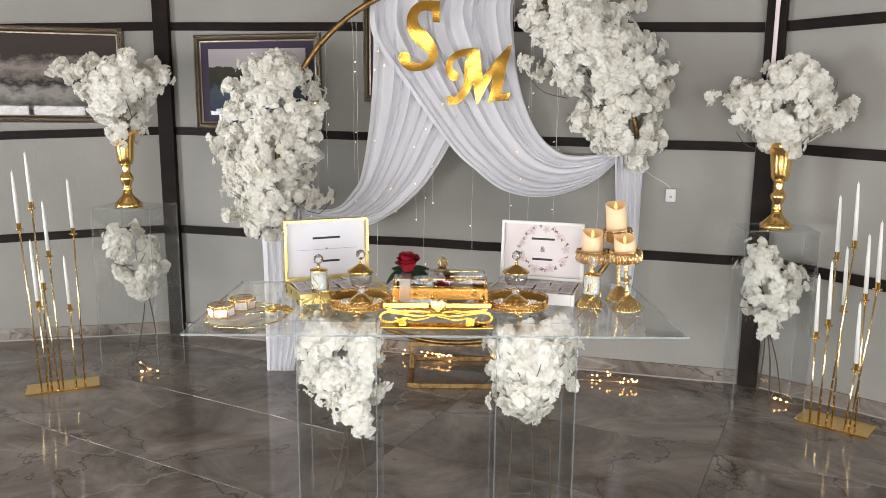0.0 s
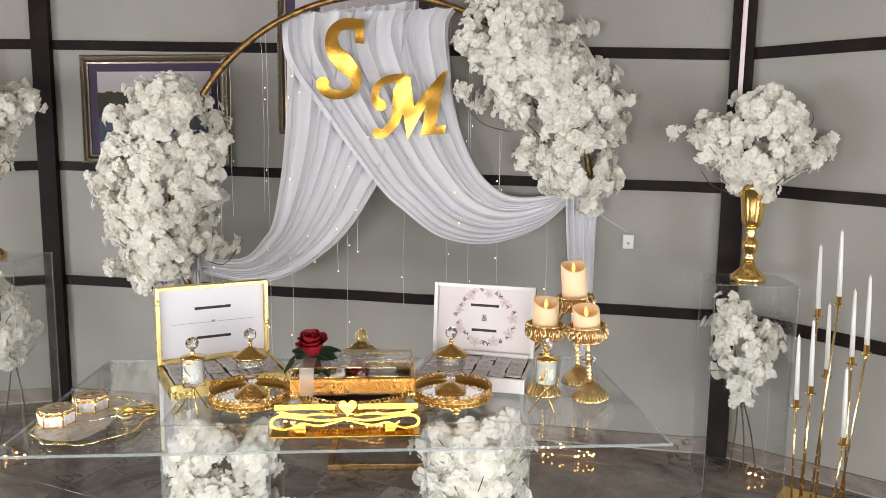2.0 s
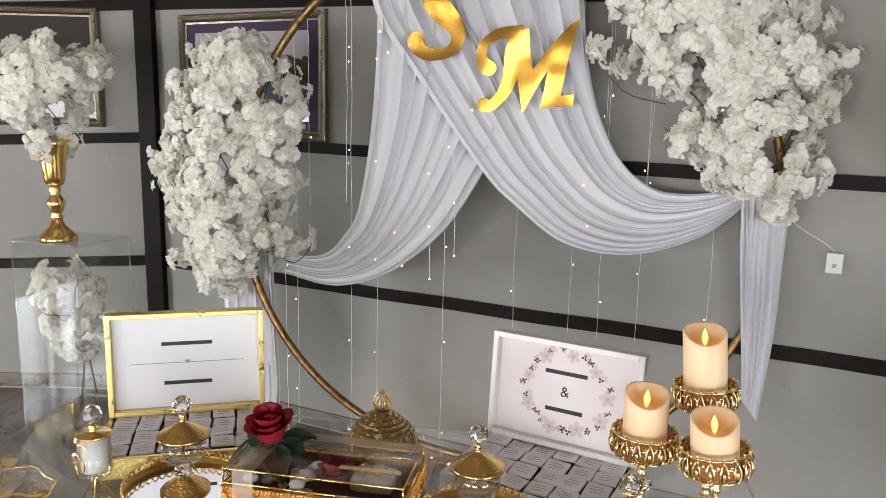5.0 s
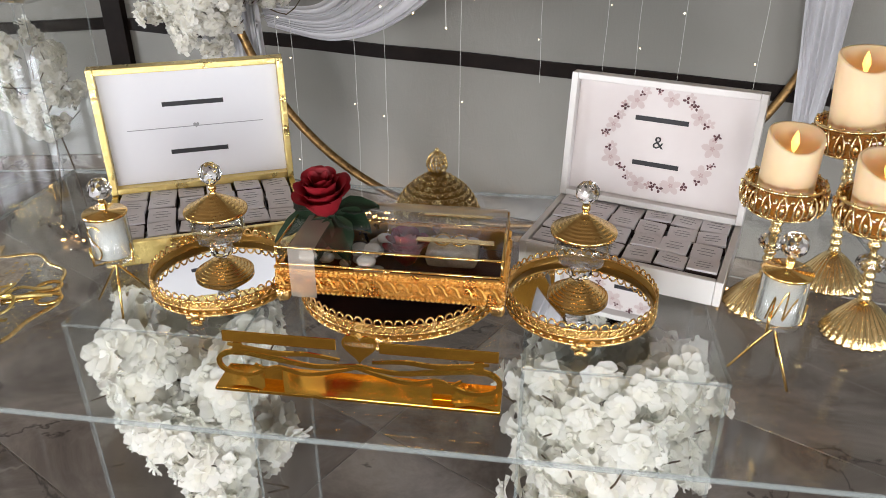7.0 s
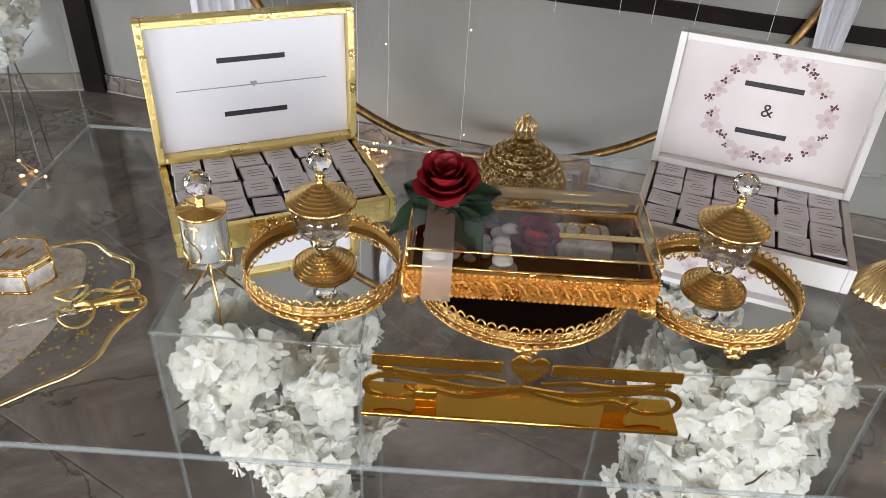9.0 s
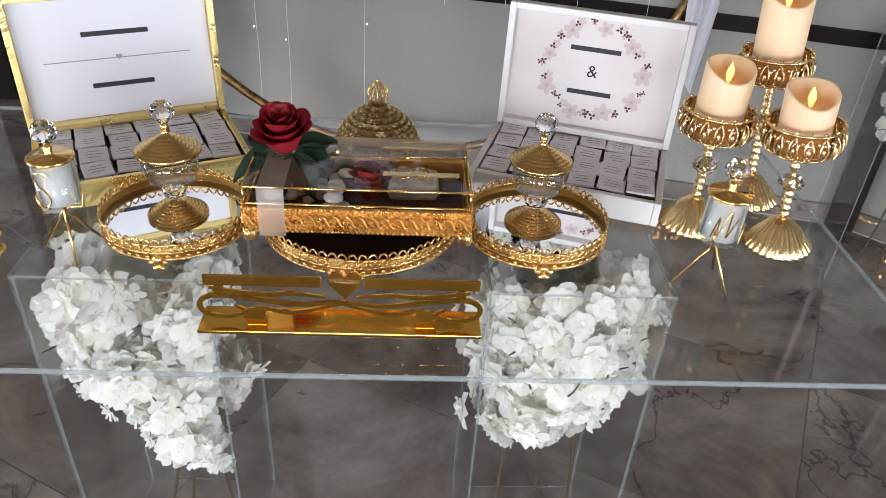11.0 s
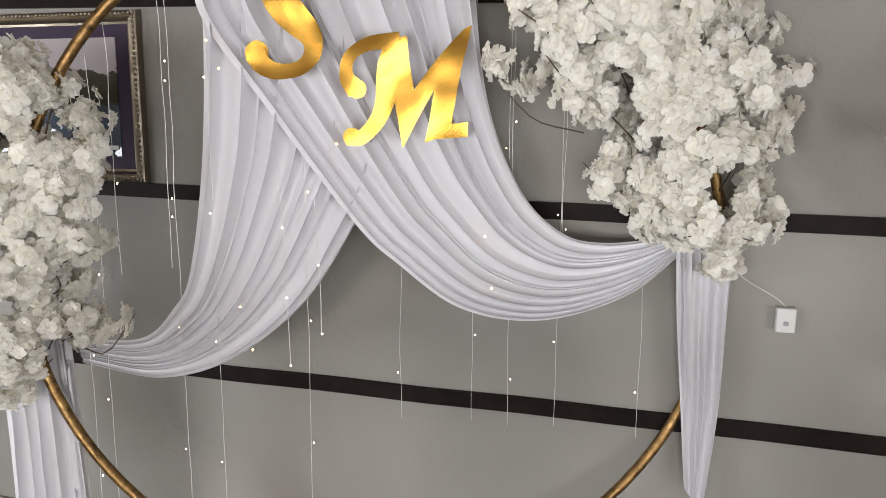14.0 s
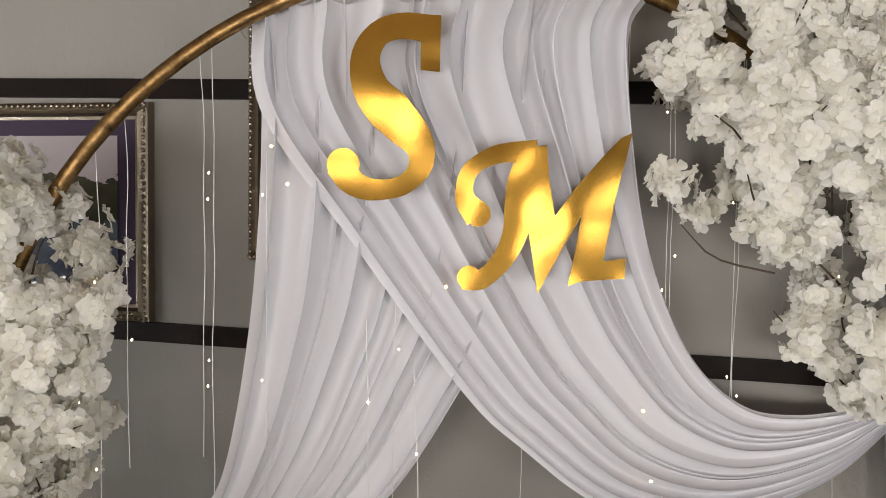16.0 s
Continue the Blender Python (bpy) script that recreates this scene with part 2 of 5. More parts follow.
def photo(name, stops, seed):
    m = mat(name, (0.2, 0.2, 0.2), 0.6, 0.0, Specular_IOR_Level=0.15)
    tc = node(m, "ShaderNodeTexCoord")
    sep = node(m, "ShaderNodeSeparateXYZ")
    wire(m, tc.outputs["Generated"], sep.inputs[0])
    n = noise_tex(m, 9 + seed, 8, 0.65, (1, 1, 1.6))
    ad = node(m, "ShaderNodeMath")
    ad.operation = "MULTIPLY_ADD"
    ad.inputs[1].default_value = 0.55
    wire(m, n, ad.inputs[0])
    wire(m, sep.outputs["Z"], ad.inputs[2])
    wire(m, ramp(m, ad.outputs[0], stops), bsdf(m).inputs["Base Color"])
    bsdf(m).inputs["Coat Weight"].default_value = 0.8
    bsdf(m).inputs["Coat Roughness"].default_value = 0.02
    return m


PHOTO_TOWN = photo("grey_town_photograph", [(0.3, (0.015, 0.013, 0.012)), (0.55, (0.28, 0.26, 0.24)), (0.68, (0.02, 0.018, 0.016)), (0.85, (0.26, 0.22, 0.2)), (1.0, (0.04, 0.03, 0.026))], 0)
PHOTO_LAKE = photo("lake_photograph", [(0.3, (0.02, 0.025, 0.05)), (0.62, (0.06, 0.08, 0.11)), (0.75, (0.02, 0.022, 0.012)), (1.0, (0.045, 0.042, 0.024)), (1.12, (0.42, 0.38, 0.4))], 3)


# ---- mesh helpers ----
def mesh(name, verts, faces, material, parent=None, label="", smooth=False, at=None):
    me = bpy.data.meshes.new(name)
    me.from_pydata([tuple(v) for v in verts], [], faces)
    for m in material if isinstance(material, (list, tuple)) else [material]:
        me.materials.append(m)
    if smooth:
        me.polygons.foreach_set("use_smooth", [True] * len(me.polygons))
    me.update()
    ob = new(name, me)
    if parent:
        ob.parent = parent
    if at is not None:
        ob.matrix_basis = at
    if label:
        ob["label"] = label
    return ob


def part(name, bm, material, parent, label="", smooth=False, at=None):
    """Links a bmesh as one mesh object under a thing or a part."""
    me = bpy.data.meshes.new(name)
    bm.normal_update()
    bm.to_mesh(me)
    bm.free()
    for m in material if isinstance(material, (list, tuple)) else [material]:
        me.materials.append(m)
    if smooth:
        me.polygons.foreach_set("use_smooth", [True] * len(me.polygons))
    ob = new(name, me)
    if parent:
        ob.parent = parent
    if at is not None:
        ob.matrix_basis = at
    if label:
        ob["label"] = label
    return ob


def thing(name, m, label, category, group="", kind=""):
    ob = new(name)
    ob.matrix_basis = m
    ob.empty_display_size = 0.05
    return tagged(ob, label, category, group, kind)


def box(sx, sy, sz, centre=(0, 0, 0), bevel=0.0):
    bm = bmesh.new()
    bmesh.ops.create_cube(bm, size=1, matrix=Matrix.Translation(centre) @ Matrix.Diagonal((sx, sy, sz, 1)))
    if bevel:
        bmesh.ops.bevel(bm, geom=bm.edges[:], offset=bevel, segments=2, affect="EDGES", profile=0.5)
    return bm


def add(bm, other, m=Matrix()):
    """Joins another bmesh into bm, moved by m."""
    other.transform(m)
    tmp = bpy.data.meshes.new("tmp")
    other.to_mesh(tmp)
    other.free()
    bm.from_mesh(tmp)
    bpy.data.meshes.remove(tmp)
    return bm


def lathe(profile, seg=32, wave=None):
    """A turned body from (radius, height) pairs; wave(angle, index) scales the radius."""
    bm = bmesh.new()
    rings = []
    for i, (r, z) in enumerate(profile):
        if r < 1e-5:
            rings.append([bm.verts.new((0, 0, z))])
        else:
            rings.append([bm.verts.new((r * (wave(2 * math.pi * k / seg, i) if wave else 1) * math.cos(2 * math.pi * k / seg),
                                        r * (wave(2 * math.pi * k / seg, i) if wave else 1) * math.sin(2 * math.pi * k / seg), z)) for k in range(seg)])
    for a, b in zip(rings, rings[1:]):
        for k in range(seg):
            j = (k + 1) % seg
            q = [a[k % len(a)], a[j % len(a)], b[j % len(b)], b[k % len(b)]]
            q = list(dict.fromkeys(q))
            if len(q) > 2:
                bm.faces.new(q)
    return bm


def tube(points, r, seg=6, closed=False, taper=None):
    """A round bar along points; taper gives the radius's factor at each point."""
    bm = bmesh.new()
    pts = [Vector(p) for p in points]
    n = len(pts)
    rings = []
    up = None
    for i, p in enumerate(pts):
        d = (pts[(i + 1) % n] - pts[i - 1]) if closed else (pts[min(i + 1, n - 1)] - pts[max(i - 1, 0)])
        if d.length < 1e-9:
            d = Vector((0, 0, 1))
        d.normalize()
        if up is None:
            up = d.orthogonal().normalized()
        up = (up - d * up.dot(d))
        up = up.normalized() if up.length > 1e-6 else d.orthogonal().normalized()
        side = d.cross(up)
        rr = r * (taper[i] if taper else 1)
        rings.append([bm.verts.new(p + (up * math.cos(2 * math.pi * k / seg) + side * math.sin(2 * math.pi * k / seg)) * rr) for k in range(seg)])
    pairs = list(zip(rings, rings[1:])) + ([(rings[-1], rings[0])] if closed else [])
    for a, b in pairs:
        for k in range(seg):
            j = (k + 1) % seg
            bm.faces.new((a[k], a[j], b[j], b[k]))
    if not closed:
        bm.faces.new(rings[0][::-1])
        bm.faces.new(rings[-1])
    return bm


def smooth_line(points, count):
    """count points along a Catmull-Rom curve through points, evenly spaced by length."""
    p = [np.array(q, float) for q in points]
    p = [2 * p[0] - p[1]] + p + [2 * p[-1] - p[-2]]
    dense = []
    for i in range(1, len(p) - 2):
        for t in np.linspace(0, 1, 24, endpoint=False):
            a, b, c, d = p[i - 1:i + 3]
            dense.append(0.5 * (2 * b + (c - a) * t + (2 * a - 5 * b + 4 * c - d) * t * t + (3 * b - a - 3 * c + d) * t ** 3))
    dense.append(p[-2])
    dense = np.array(dense)
    s = np.r_[0, np.cumsum(np.linalg.norm(np.diff(dense, axis=0), axis=1))]
    q = np.linspace(0, s[-1], count)
    return np.stack([np.interp(q, s, dense[:, k]) for k in range(dense.shape[1])], 1)


def ball(r, sub=2, centre=(0, 0, 0), squash=(1, 1, 1)):
    bm = bmesh.new()
    bmesh.ops.create_icosphere(bm, subdivisions=sub, radius=r, matrix=Matrix.Translation(centre) @ Matrix.Diagonal((*squash, 1)))
    return bm


def circle(r, n, z=0.0, rx=None):
    return [(r * math.cos(2 * math.pi * k / n), (rx or r) * math.sin(2 * math.pi * k / n), z) for k in range(n)]


def extrude(outline, depth, m=Matrix()):
    """A plate from an outline in x and z, as thick as depth in y."""
    bm = bmesh.new()
    a = [bm.verts.new((x, 0, z)) for x, z in outline]
    b = [bm.verts.new((x, depth, z)) for x, z in outline]
    bm.faces.new(a)
    bm.faces.new(b[::-1])
    for i in range(len(a)):
        j = (i + 1) % len(a)
        bm.faces.new((a[j], a[i], b[i], b[j]))
    bmesh.ops.recalc_face_normals(bm, faces=bm.faces[:])
    bmesh.ops.triangulate(bm, faces=[f for f in bm.faces if len(f.verts) > 4])
    bm.transform(m)
    return bm


def words(text, size, depth=0.0):
    """Lettering as a mesh in the x-y plane, centred."""
    c = bpy.data.curves.new("lettering", "FONT")
    c.body, c.size, c.extrude, c.align_x, c.align_y = text, size, depth, "CENTER", "CENTER"
    ob = new("lettering", c)
    bpy.context.view_layer.update()
    me = bpy.data.meshes.new_from_object(ob)
    bpy.data.objects.remove(ob)
    bm = bmesh.new()
    bm.from_mesh(me)
    bpy.data.meshes.remove(me)
    return bm

# ---- the room ----
H = 3.1
CORNERS = [(-1.8, 4.2), (1.65, 4.2), (4.28, 2.76), (4.28, -3.0), (-4.47, -3.0), (-4.47, 2.85)]
WALLS = ["wall_north", "wall_north_east", "wall_east", "wall_south", "wall_west", "wall_north_west"]
OPENINGS = {"wall_south": [(1.43, 3.73, 0.15, 1.55), (4.73, 7.03, 0.15, 1.55)], "wall_east": [(1.26, 3.86, 0.2, 1.5)], "wall_west": [(1.9, 4.5, 0.2, 1.5)]}


def along(p, q):
    """The pose of a wall from p to q: x along it, y outwards."""
    return pose(p[0], p[1], 0, 0, 0, math.degrees(math.atan2(q[1] - p[1], q[0] - p[0])))


window_count = 0
for i, name in enumerate(WALLS):
    p, q = CORNERS[i], CORNERS[(i + 1) % 6]
    m = along(p, q)
    length = math.dist(p, q)
    holes = OPENINGS.get(name, [])
    bm = bmesh.new()
    cuts = [0.0] + [c for h in holes for c in h[:2]] + [length]
    for k in range(len(cuts) - 1):
        a, b = cuts[k], cuts[k + 1]
        spans = [(0, H)]
        for h in holes:
            if abs(h[0] - a) < 1e-6:
                spans = [(0, h[2]), (h[3], H)]
        for z0, z1 in spans:
            add(bm, box(b - a, 0.16, z1 - z0, ((a + b) / 2, 0.08, (z0 + z1) / 2)))
    tagged(part(name, bm, PAINT, None, at=m), "grey painted plaster wall", "wall", kind="structure")
    for h in holes:
        window_count += 1
        w = thing("window_%d" % window_count, m @ pose((h[0] + h[1]) / 2, 0.06, h[2]), "wide dark-framed window letting in daylight", "window", kind="structure")
        ww, hh = h[1] - h[0], h[3] - h[2]
        bm = bmesh.new()
        for x in (-ww / 2 + 0.03, -ww / 6, ww / 6, ww / 2 - 0.03):
            add(bm, box(0.06, 0.05, hh, (x, 0, hh / 2), 0.004))
        for z in (0.03, hh * 0.68, hh - 0.03):
            add(bm, box(ww - 0.121, 0.046, 0.06, (0, 0, z), 0.004))
        part("window_frame", bm, DARK, w)

bm = bmesh.new()
f = [bm.verts.new((x, y, H)) for x, y in CORNERS]
g = [bm.verts.new((x, y, H + 0.15)) for x, y in CORNERS]
bm.faces.new(f), bm.faces.new(g[::-1])
for i in range(6):
    bm.faces.new((f[i], f[(i + 1) % 6], g[(i + 1) % 6], g[i]))
tagged(part("ceiling", bm, CEIL, None), "unseen brown wood ceiling", "ceiling", kind="structure")

# dark beams: bands across the walls (height at each end) and posts in the corners
BANDS = {"wall_north": [(1.893, 1.82, 0.048), (1.272, 1.232, 0.048), (0.657, 0.645, 0.05)],
         "wall_north_east": [(1.82, 1.83, 0.05), (1.232, 1.205, 0.052), (0.645, 0.605, 0.055)],
         "wall_north_west": [(1.85, 1.893, 0.05), (1.235, 1.272, 0.05), (0.62, 0.657, 0.05)]}
for i, name in enumerate(WALLS):
    p, q = CORNERS[i], CORNERS[(i + 1) % 6]
    length, m = math.dist(p, q), along(p, q)
    for z0, z1, w in BANDS.get(name, []):
        a, b = (0.055, length - 0.055)
        if name == "wall_north_west":
            slope = (z1 - z0) / 0.94
            z0 = z1 - slope * length
        if name == "wall_north_east":
            z1 = z0 + (z1 - z0) / 0.63 * length
        n = 24
        vs, fs = [], []
        for k in range(n + 1):
            t = k / n
            x, z = a + (b - a) * t, z0 + (z1 - z0) * t + 0.003 * noise.noise((x * 3 if k else 0, i, z0 * 9))
            vs += [(x, 0, z), (x, -0.014, z), (x, -0.014, z + w), (x, 0, z + w)]
        for k in range(n):
            o = 4 * k
            fs += [(o, o + 4, o + 5, o + 1), (o + 1, o + 5, o + 6, o + 2), (o + 2, o + 6, o + 7, o + 3)]
        fs += [(0, 1, 2, 3), (4 * n + 3, 4 * n + 2, 4 * n + 1, 4 * n)]
        tagged(mesh("trim_band", vs, fs, DARK, at=m), "dark brown painted band across the wall", "wall trim", kind="structure")
    if name in ("wall_north", "wall_north_east", "wall_north_west"):
        tagged(part("baseboard", box(length - 0.03, 0.014, 0.075, (length / 2, -0.0075, 0.0375), 0.002), MARBLE, None, at=m), "polished grey stone skirting", "baseboard", kind="structure")
        tagged(part("floor_seam", box(length - 0.05, 0.006, 0.006, (length / 2, -0.018, 0.003)), GROUT, None, at=m), "pale grout line along the skirting", "grout", kind="structure")
for (x, y), r in (((-1.8, 4.2), 13), ((1.65, 4.2), -14)):
    tagged(part("corner_post", box(0.095, 0.05, H - 0.002, (0, -0.012, H / 2), 0.004), DARK, None, at=pose(x, y - 0.012, 0, 0, 0, r)), "dark brown painted corner post", "post", kind="structure")
tagged(part("conduit", box(0.02, 0.012, 1.75, (0, 0, H - 0.875), 0.003), STRIP, None, at=pose(1.64, 4.14, 0, 0, 0, -14)), "pale cable conduit on the dark post", "conduit", kind="structure")

# ---- materials frames: ring and table coordinates ----
RING = pose(0.113, 3.948, 0, 0, 0, 14)
TABLE = pose(-0.274, 1.991, 0, 0, 0, 15)
TOP = 0.75


def on_table(u, v, z=TOP, turn=0.0):
    return TABLE @ pose(u, v, z, 0, 0, turn)


# ---- blossoms ----
rng = np.random.default_rng(7)


def petal_ring(count, length, width, lift, twist):
    """Rounded silk petals with a notched, gently ruffled rim."""
    v, f = [], []
    for k in range(count):
        a = 2 * math.pi * k / count + twist + rng.uniform(-0.2, 0.2)
        ln, wd, lf = length * rng.uniform(0.85, 1.12), width * rng.uniform(0.88, 1.12), lift + rng.uniform(-0.22, 0.22)
        phase, ruff = rng.uniform(0, 6.28), rng.uniform(0.1, 0.2)
        o = len(v)
        for t, half in ((0.06, 0.14), (0.42, 0.62), (0.76, 1.0), (1.0, 0.78)):
            for side in (-1.0, -0.4, 0.4, 1.0):
                run = t * (1 - 0.16 * side * side * t) + rng.uniform(-0.07, 0.07) * t * t
                up = 0.12 * side * side * t + ruff * math.sin(4.4 * side + phase) * t * t - 0.1 * t ** 3
                r, z = run * ln * math.cos(lf), run * ln * math.sin(lf) + up * ln
                w = side * half * wd
                v.append((r * math.cos(a) - w * math.sin(a), r * math.sin(a) + w * math.cos(a), z))
        f += [(o + 4 * i + j, o + 4 * i + j + 1, o + 4 * i + j + 5, o + 4 * i + j + 4) for i in range(3) for j in range(3)]
    return v, f


def floret_template():
    v, f = petal_ring(5, 1.08, 0.47, 0.12, 0)
    for args in ((5, 0.78, 0.37, 0.42, 0.6), (3, 0.45, 0.26, 0.8, 0.2)):
        v2, f2 = petal_ring(*args)
        f += [tuple(i + len(v) for i in q) for q in f2]
        v += v2
    return np.array(v), f


FLORETS = [floret_template() for _ in range(12)]


def floret_mesh(name, places, normals, sizes, parent):
    vs, fs, o = [], [], 0
    for p, nrm, s in zip(places, normals, sizes):
        v, f = FLORETS[rng.integers(len(FLORETS))]
        q = Vector(nrm).to_track_quat("Z", "Y").to_matrix() @ Matrix.Rotation(rng.uniform(0, 6.28), 3, "Z")
        vs.append((v * s) @ np.array(q).T + p)
        fs += [tuple(i + o for i in t) for t in f]
        o += len(v)
    ob = mesh(name, np.concatenate(vs), fs, PETAL, parent, smooth=True)
    ob["kind"] = "stuff"
    return ob


def bouquet(parent, rows, depth, count, size, sprays=8, extra=(), wild=0.16):
    """Blossoms inside an upright outline. rows: height, middle and half width; extra: small side clusters (x, z, radius, count)."""
    rows = sorted(rows)
    heads, size = int(count * 0.36), size * 0.8
    zs, cs, hs = (np.array([r[k] for r in rows]) for k in range(3))
    zz = np.linspace(zs[0], zs[-1], 200)
    wgt = np.interp(zz, zs, hs) ** 1.2 + 0.01
    z = rng.choice(zz, heads, p=wgt / wgt.sum()) + rng.uniform(-0.01, 0.01, heads)
    c, h = np.interp(z, zs, cs), np.interp(z, zs, hs)
    ang = rng.uniform(0, 2 * math.pi, heads)
    ang = np.where(rng.random(heads) < 0.4, rng.normal(-math.pi / 2, 0.85, heads), ang)
    rad = 0.6 + 0.4 * np.sqrt(rng.random(heads))
    lump = np.array([1 + wild * 1.6 * noise.noise((zi * 7, math.cos(a) * 1.7 + parent.location.x * 5, math.sin(a) * 1.7)) for zi, a in zip(z, ang)])
    reach = np.maximum(h - size * 0.55, 0.012)
    dep = np.minimum(depth, h * 0.9 + 0.02)
    slope = np.interp(z, zz, np.gradient(np.interp(zz, zs, hs), zz))
    centre = np.stack([c + reach * rad * lump * np.cos(ang), dep * rad * lump * np.sin(ang), z], 1)
    out = np.stack([np.cos(ang), np.sin(ang) * 1.1, -slope * 0.5 + 0.15], 1)
    for ex, ez, er, ec in extra:
        n_side = max(3, int(ec * 0.36))
        root = np.array([float(np.interp(ez - 0.06, zs, cs)), 0.0, ez - 0.06])
        tip = np.array([ex, -0.02, ez])
        run = np.linspace(1.0, 0.55, n_side)[:, None]
        d = rng.normal(0, 1, (n_side, 3))
        d /= np.linalg.norm(d, axis=1)[:, None]
        centre = np.concatenate([centre, root + (tip - root) * run + d * er * 0.55])
        out = np.concatenate([out, d * 0.6 + (tip - root) * 3])
    # each head is a round tuft of florets that face outwards
    p, nrm, sz = [], [], []
    for q, o in zip(centre, out):
        n_tuft = int(rng.integers(6, 10))
        d = o / (np.linalg.norm(o) + 1e-6) * 0.8 + rng.normal(0, 0.62, (n_tuft, 3))
        d /= np.linalg.norm(d, axis=1)[:, None]
        p.append(q + d * size * rng.uniform(0.3, 1.5, (n_tuft, 1)) + rng.normal(0, 0.35 * size, (n_tuft, 3)))
        nrm.append(d * 0.7 + o * 0.3 + rng.normal(0, 0.3, (n_tuft, 3)))
        sz.append(size * rng.uniform(0.68, 1.08, n_tuft))
    p, nrm, sz = np.concatenate(p), np.concatenate(nrm), np.concatenate(sz)
    seeds = p[rng.choice(len(p), sprays, replace=False)]
    owner = np.argmin(((p[:, None] - seeds[None]) ** 2).sum(2), 1)
    for k in range(sprays):
        sel = owner == k
        if sel.sum() > 2:
            floret_mesh("blossom_spray", p[sel], nrm[sel], sz[sel], parent)
    # twigs that show between the blossoms
    for k in range(sprays * 3):
        i = rng.integers(len(p))
        a = Vector((0.6 * p[i][0] + 0.4 * float(np.interp(p[i][2] - 0.1, zs, cs)), 0.0, max(p[i][2] - 0.1, zs[0])))
        b = Vector(p[i]) * 1.0 + Vector(nrm[i]).normalized() * size * 1.1
        mid = (a + b) / 2 + Vector(rng.normal(0, 0.02, 3))
        part("twig", tube(smooth_line([a, mid, b], 7), 0.0022, 5, taper=[1, 1, 1, 0.9, 0.8, 0.7, 0.5]), TWIG, parent, "bare brown twig")


# ---- ring arch with drapes ----
arch = thing("ring_arch", RING, "round bronze-painted metal ring arch with a box base", "arch")
ZC, RR = 1.128, 0.95
part("ring", tube([(RR * math.cos(t), 0, ZC + RR * math.sin(t)) for t in np.linspace(0, 2 * math.pi, 96, endpoint=False)], 0.0145, 10, True), BRONZE, arch, smooth=True, at=pose(0, -0.025, 0, 0, 0, 2.5))
for x in (-0.25, 0.25):
    part("upright", box(0.026, 0.026, 0.125, (x, 0.0, 0.0885), 0.003), BRONZE, arch)
    part("side_rail", box(0.026, 0.42, 0.026, (x, -0.02, 0.0135), 0.003), BRONZE, arch)
for y, z in ((-0.243, 0.0135), (0.203, 0.0135), (0.0, 0.1635)):
    part("cross_rail", box(0.526, 0.0255, 0.0265, (0, y, z), 0.003), BRONZE, arch)


def drape(name, edge_a, edge_b, folds, y0, seed, thing_, ns=80, nu=200, amp=0.62, sag=0.0):
    """A gathered cloth between two edges (x, z), with pleats that run along it."""
    ea, eb = smooth_line(edge_a, ns), smooth_line(edge_b, ns)
    rf = np.random.default_rng(int(seed))
    widths = rf.choice([0.4, 0.6, 0.9, 1.3, 1.8], folds + 2)
    skews = rf.uniform(1.25, 2.1, folds + 2)
    bounds = np.r_[0, np.cumsum(widths)] / widths.sum()
    vs, fs = [], []
    for i in range(ns):
        s = i / (ns - 1)
        width = np.linalg.norm(eb[i] - ea[i])
        a = min(0.047, amp * width / folds + 0.004)
        for k in range(nu + 1):
            w = k / nu
            warp = w + 0.03 * noise.noise((w * 4, seed, s * 1.2)) + 0.006 * noise.noise((w * 15, seed + 9, s * 2))
            warp = min(max(warp, 0.0), 0.9999)
            j = int(np.searchsorted(bounds, warp, side="right")) - 1
            frac = (warp - bounds[j]) / (bounds[j + 1] - bounds[j])
            skew = frac ** skews[j]
            ph = math.pi * skew
            tall = 0.4 + 0.4 * widths[j] + 0.5 * noise.noise((j * 2.3, s * 2.2, seed))
            y = y0 - a * (abs(math.sin(ph)) ** 1.25 + 0.03 * math.sin(5 * ph + 2 * s + j)) * min(1.0, max(0.2, tall)) * 1.1 - sag * math.sin(math.pi * s) * (0.4 + 0.6 * w)
            q = ea[i] * (1 - w) + eb[i] * w
            lean = 0.2 * a * math.sin(2 * ph) * max(0.15, tall)
            d = (eb[i] - ea[i]) / max(width, 1e-4)
            q = q + d * lean
            vs.append((q[0], y, q[1]))
    for i in range(ns - 1):
        for k in range(nu):
            o = i * (nu + 1) + k
            fs.append((o, o + 1, o + nu + 2, o + nu + 1))
    return mesh(name, vs, fs, CHIFFON, thing_, smooth=True)


curtain = thing("chiffon_drape", RING, "white chiffon drape gathered over the ring and swept to both sides", "drape")
drape("crossing_swag", [(-0.465, 1.985), (-0.447, 1.79), (-0.275, 1.545), (-0.05, 1.245), (0.066, 1.135), (0.24, 1.012), (0.46, 0.982), (0.69, 1.055), (0.85, 1.19)],
      [(0.301, 2.03), (0.262, 1.93), (0.3, 1.6), (0.385, 1.36), (0.5, 1.232), (0.63, 1.2), (0.84, 1.225)], 10, -0.008, 1.0, curtain, nu=260)
drape("left_swag", [(-0.47, 1.985), (-0.452, 1.78), (-0.47, 1.42), (-0.52, 1.1), (-0.575, 0.99), (-0.67, 0.905), (-0.86, 0.9)],
      [(0.12, 2.06), (0.08, 1.7), (0.02, 1.4), (-0.055, 1.24), (-0.2, 1.017), (-0.405, 0.851), (-0.614, 0.79), (-0.84, 0.83)], 8, 0.026, 5.0, curtain)
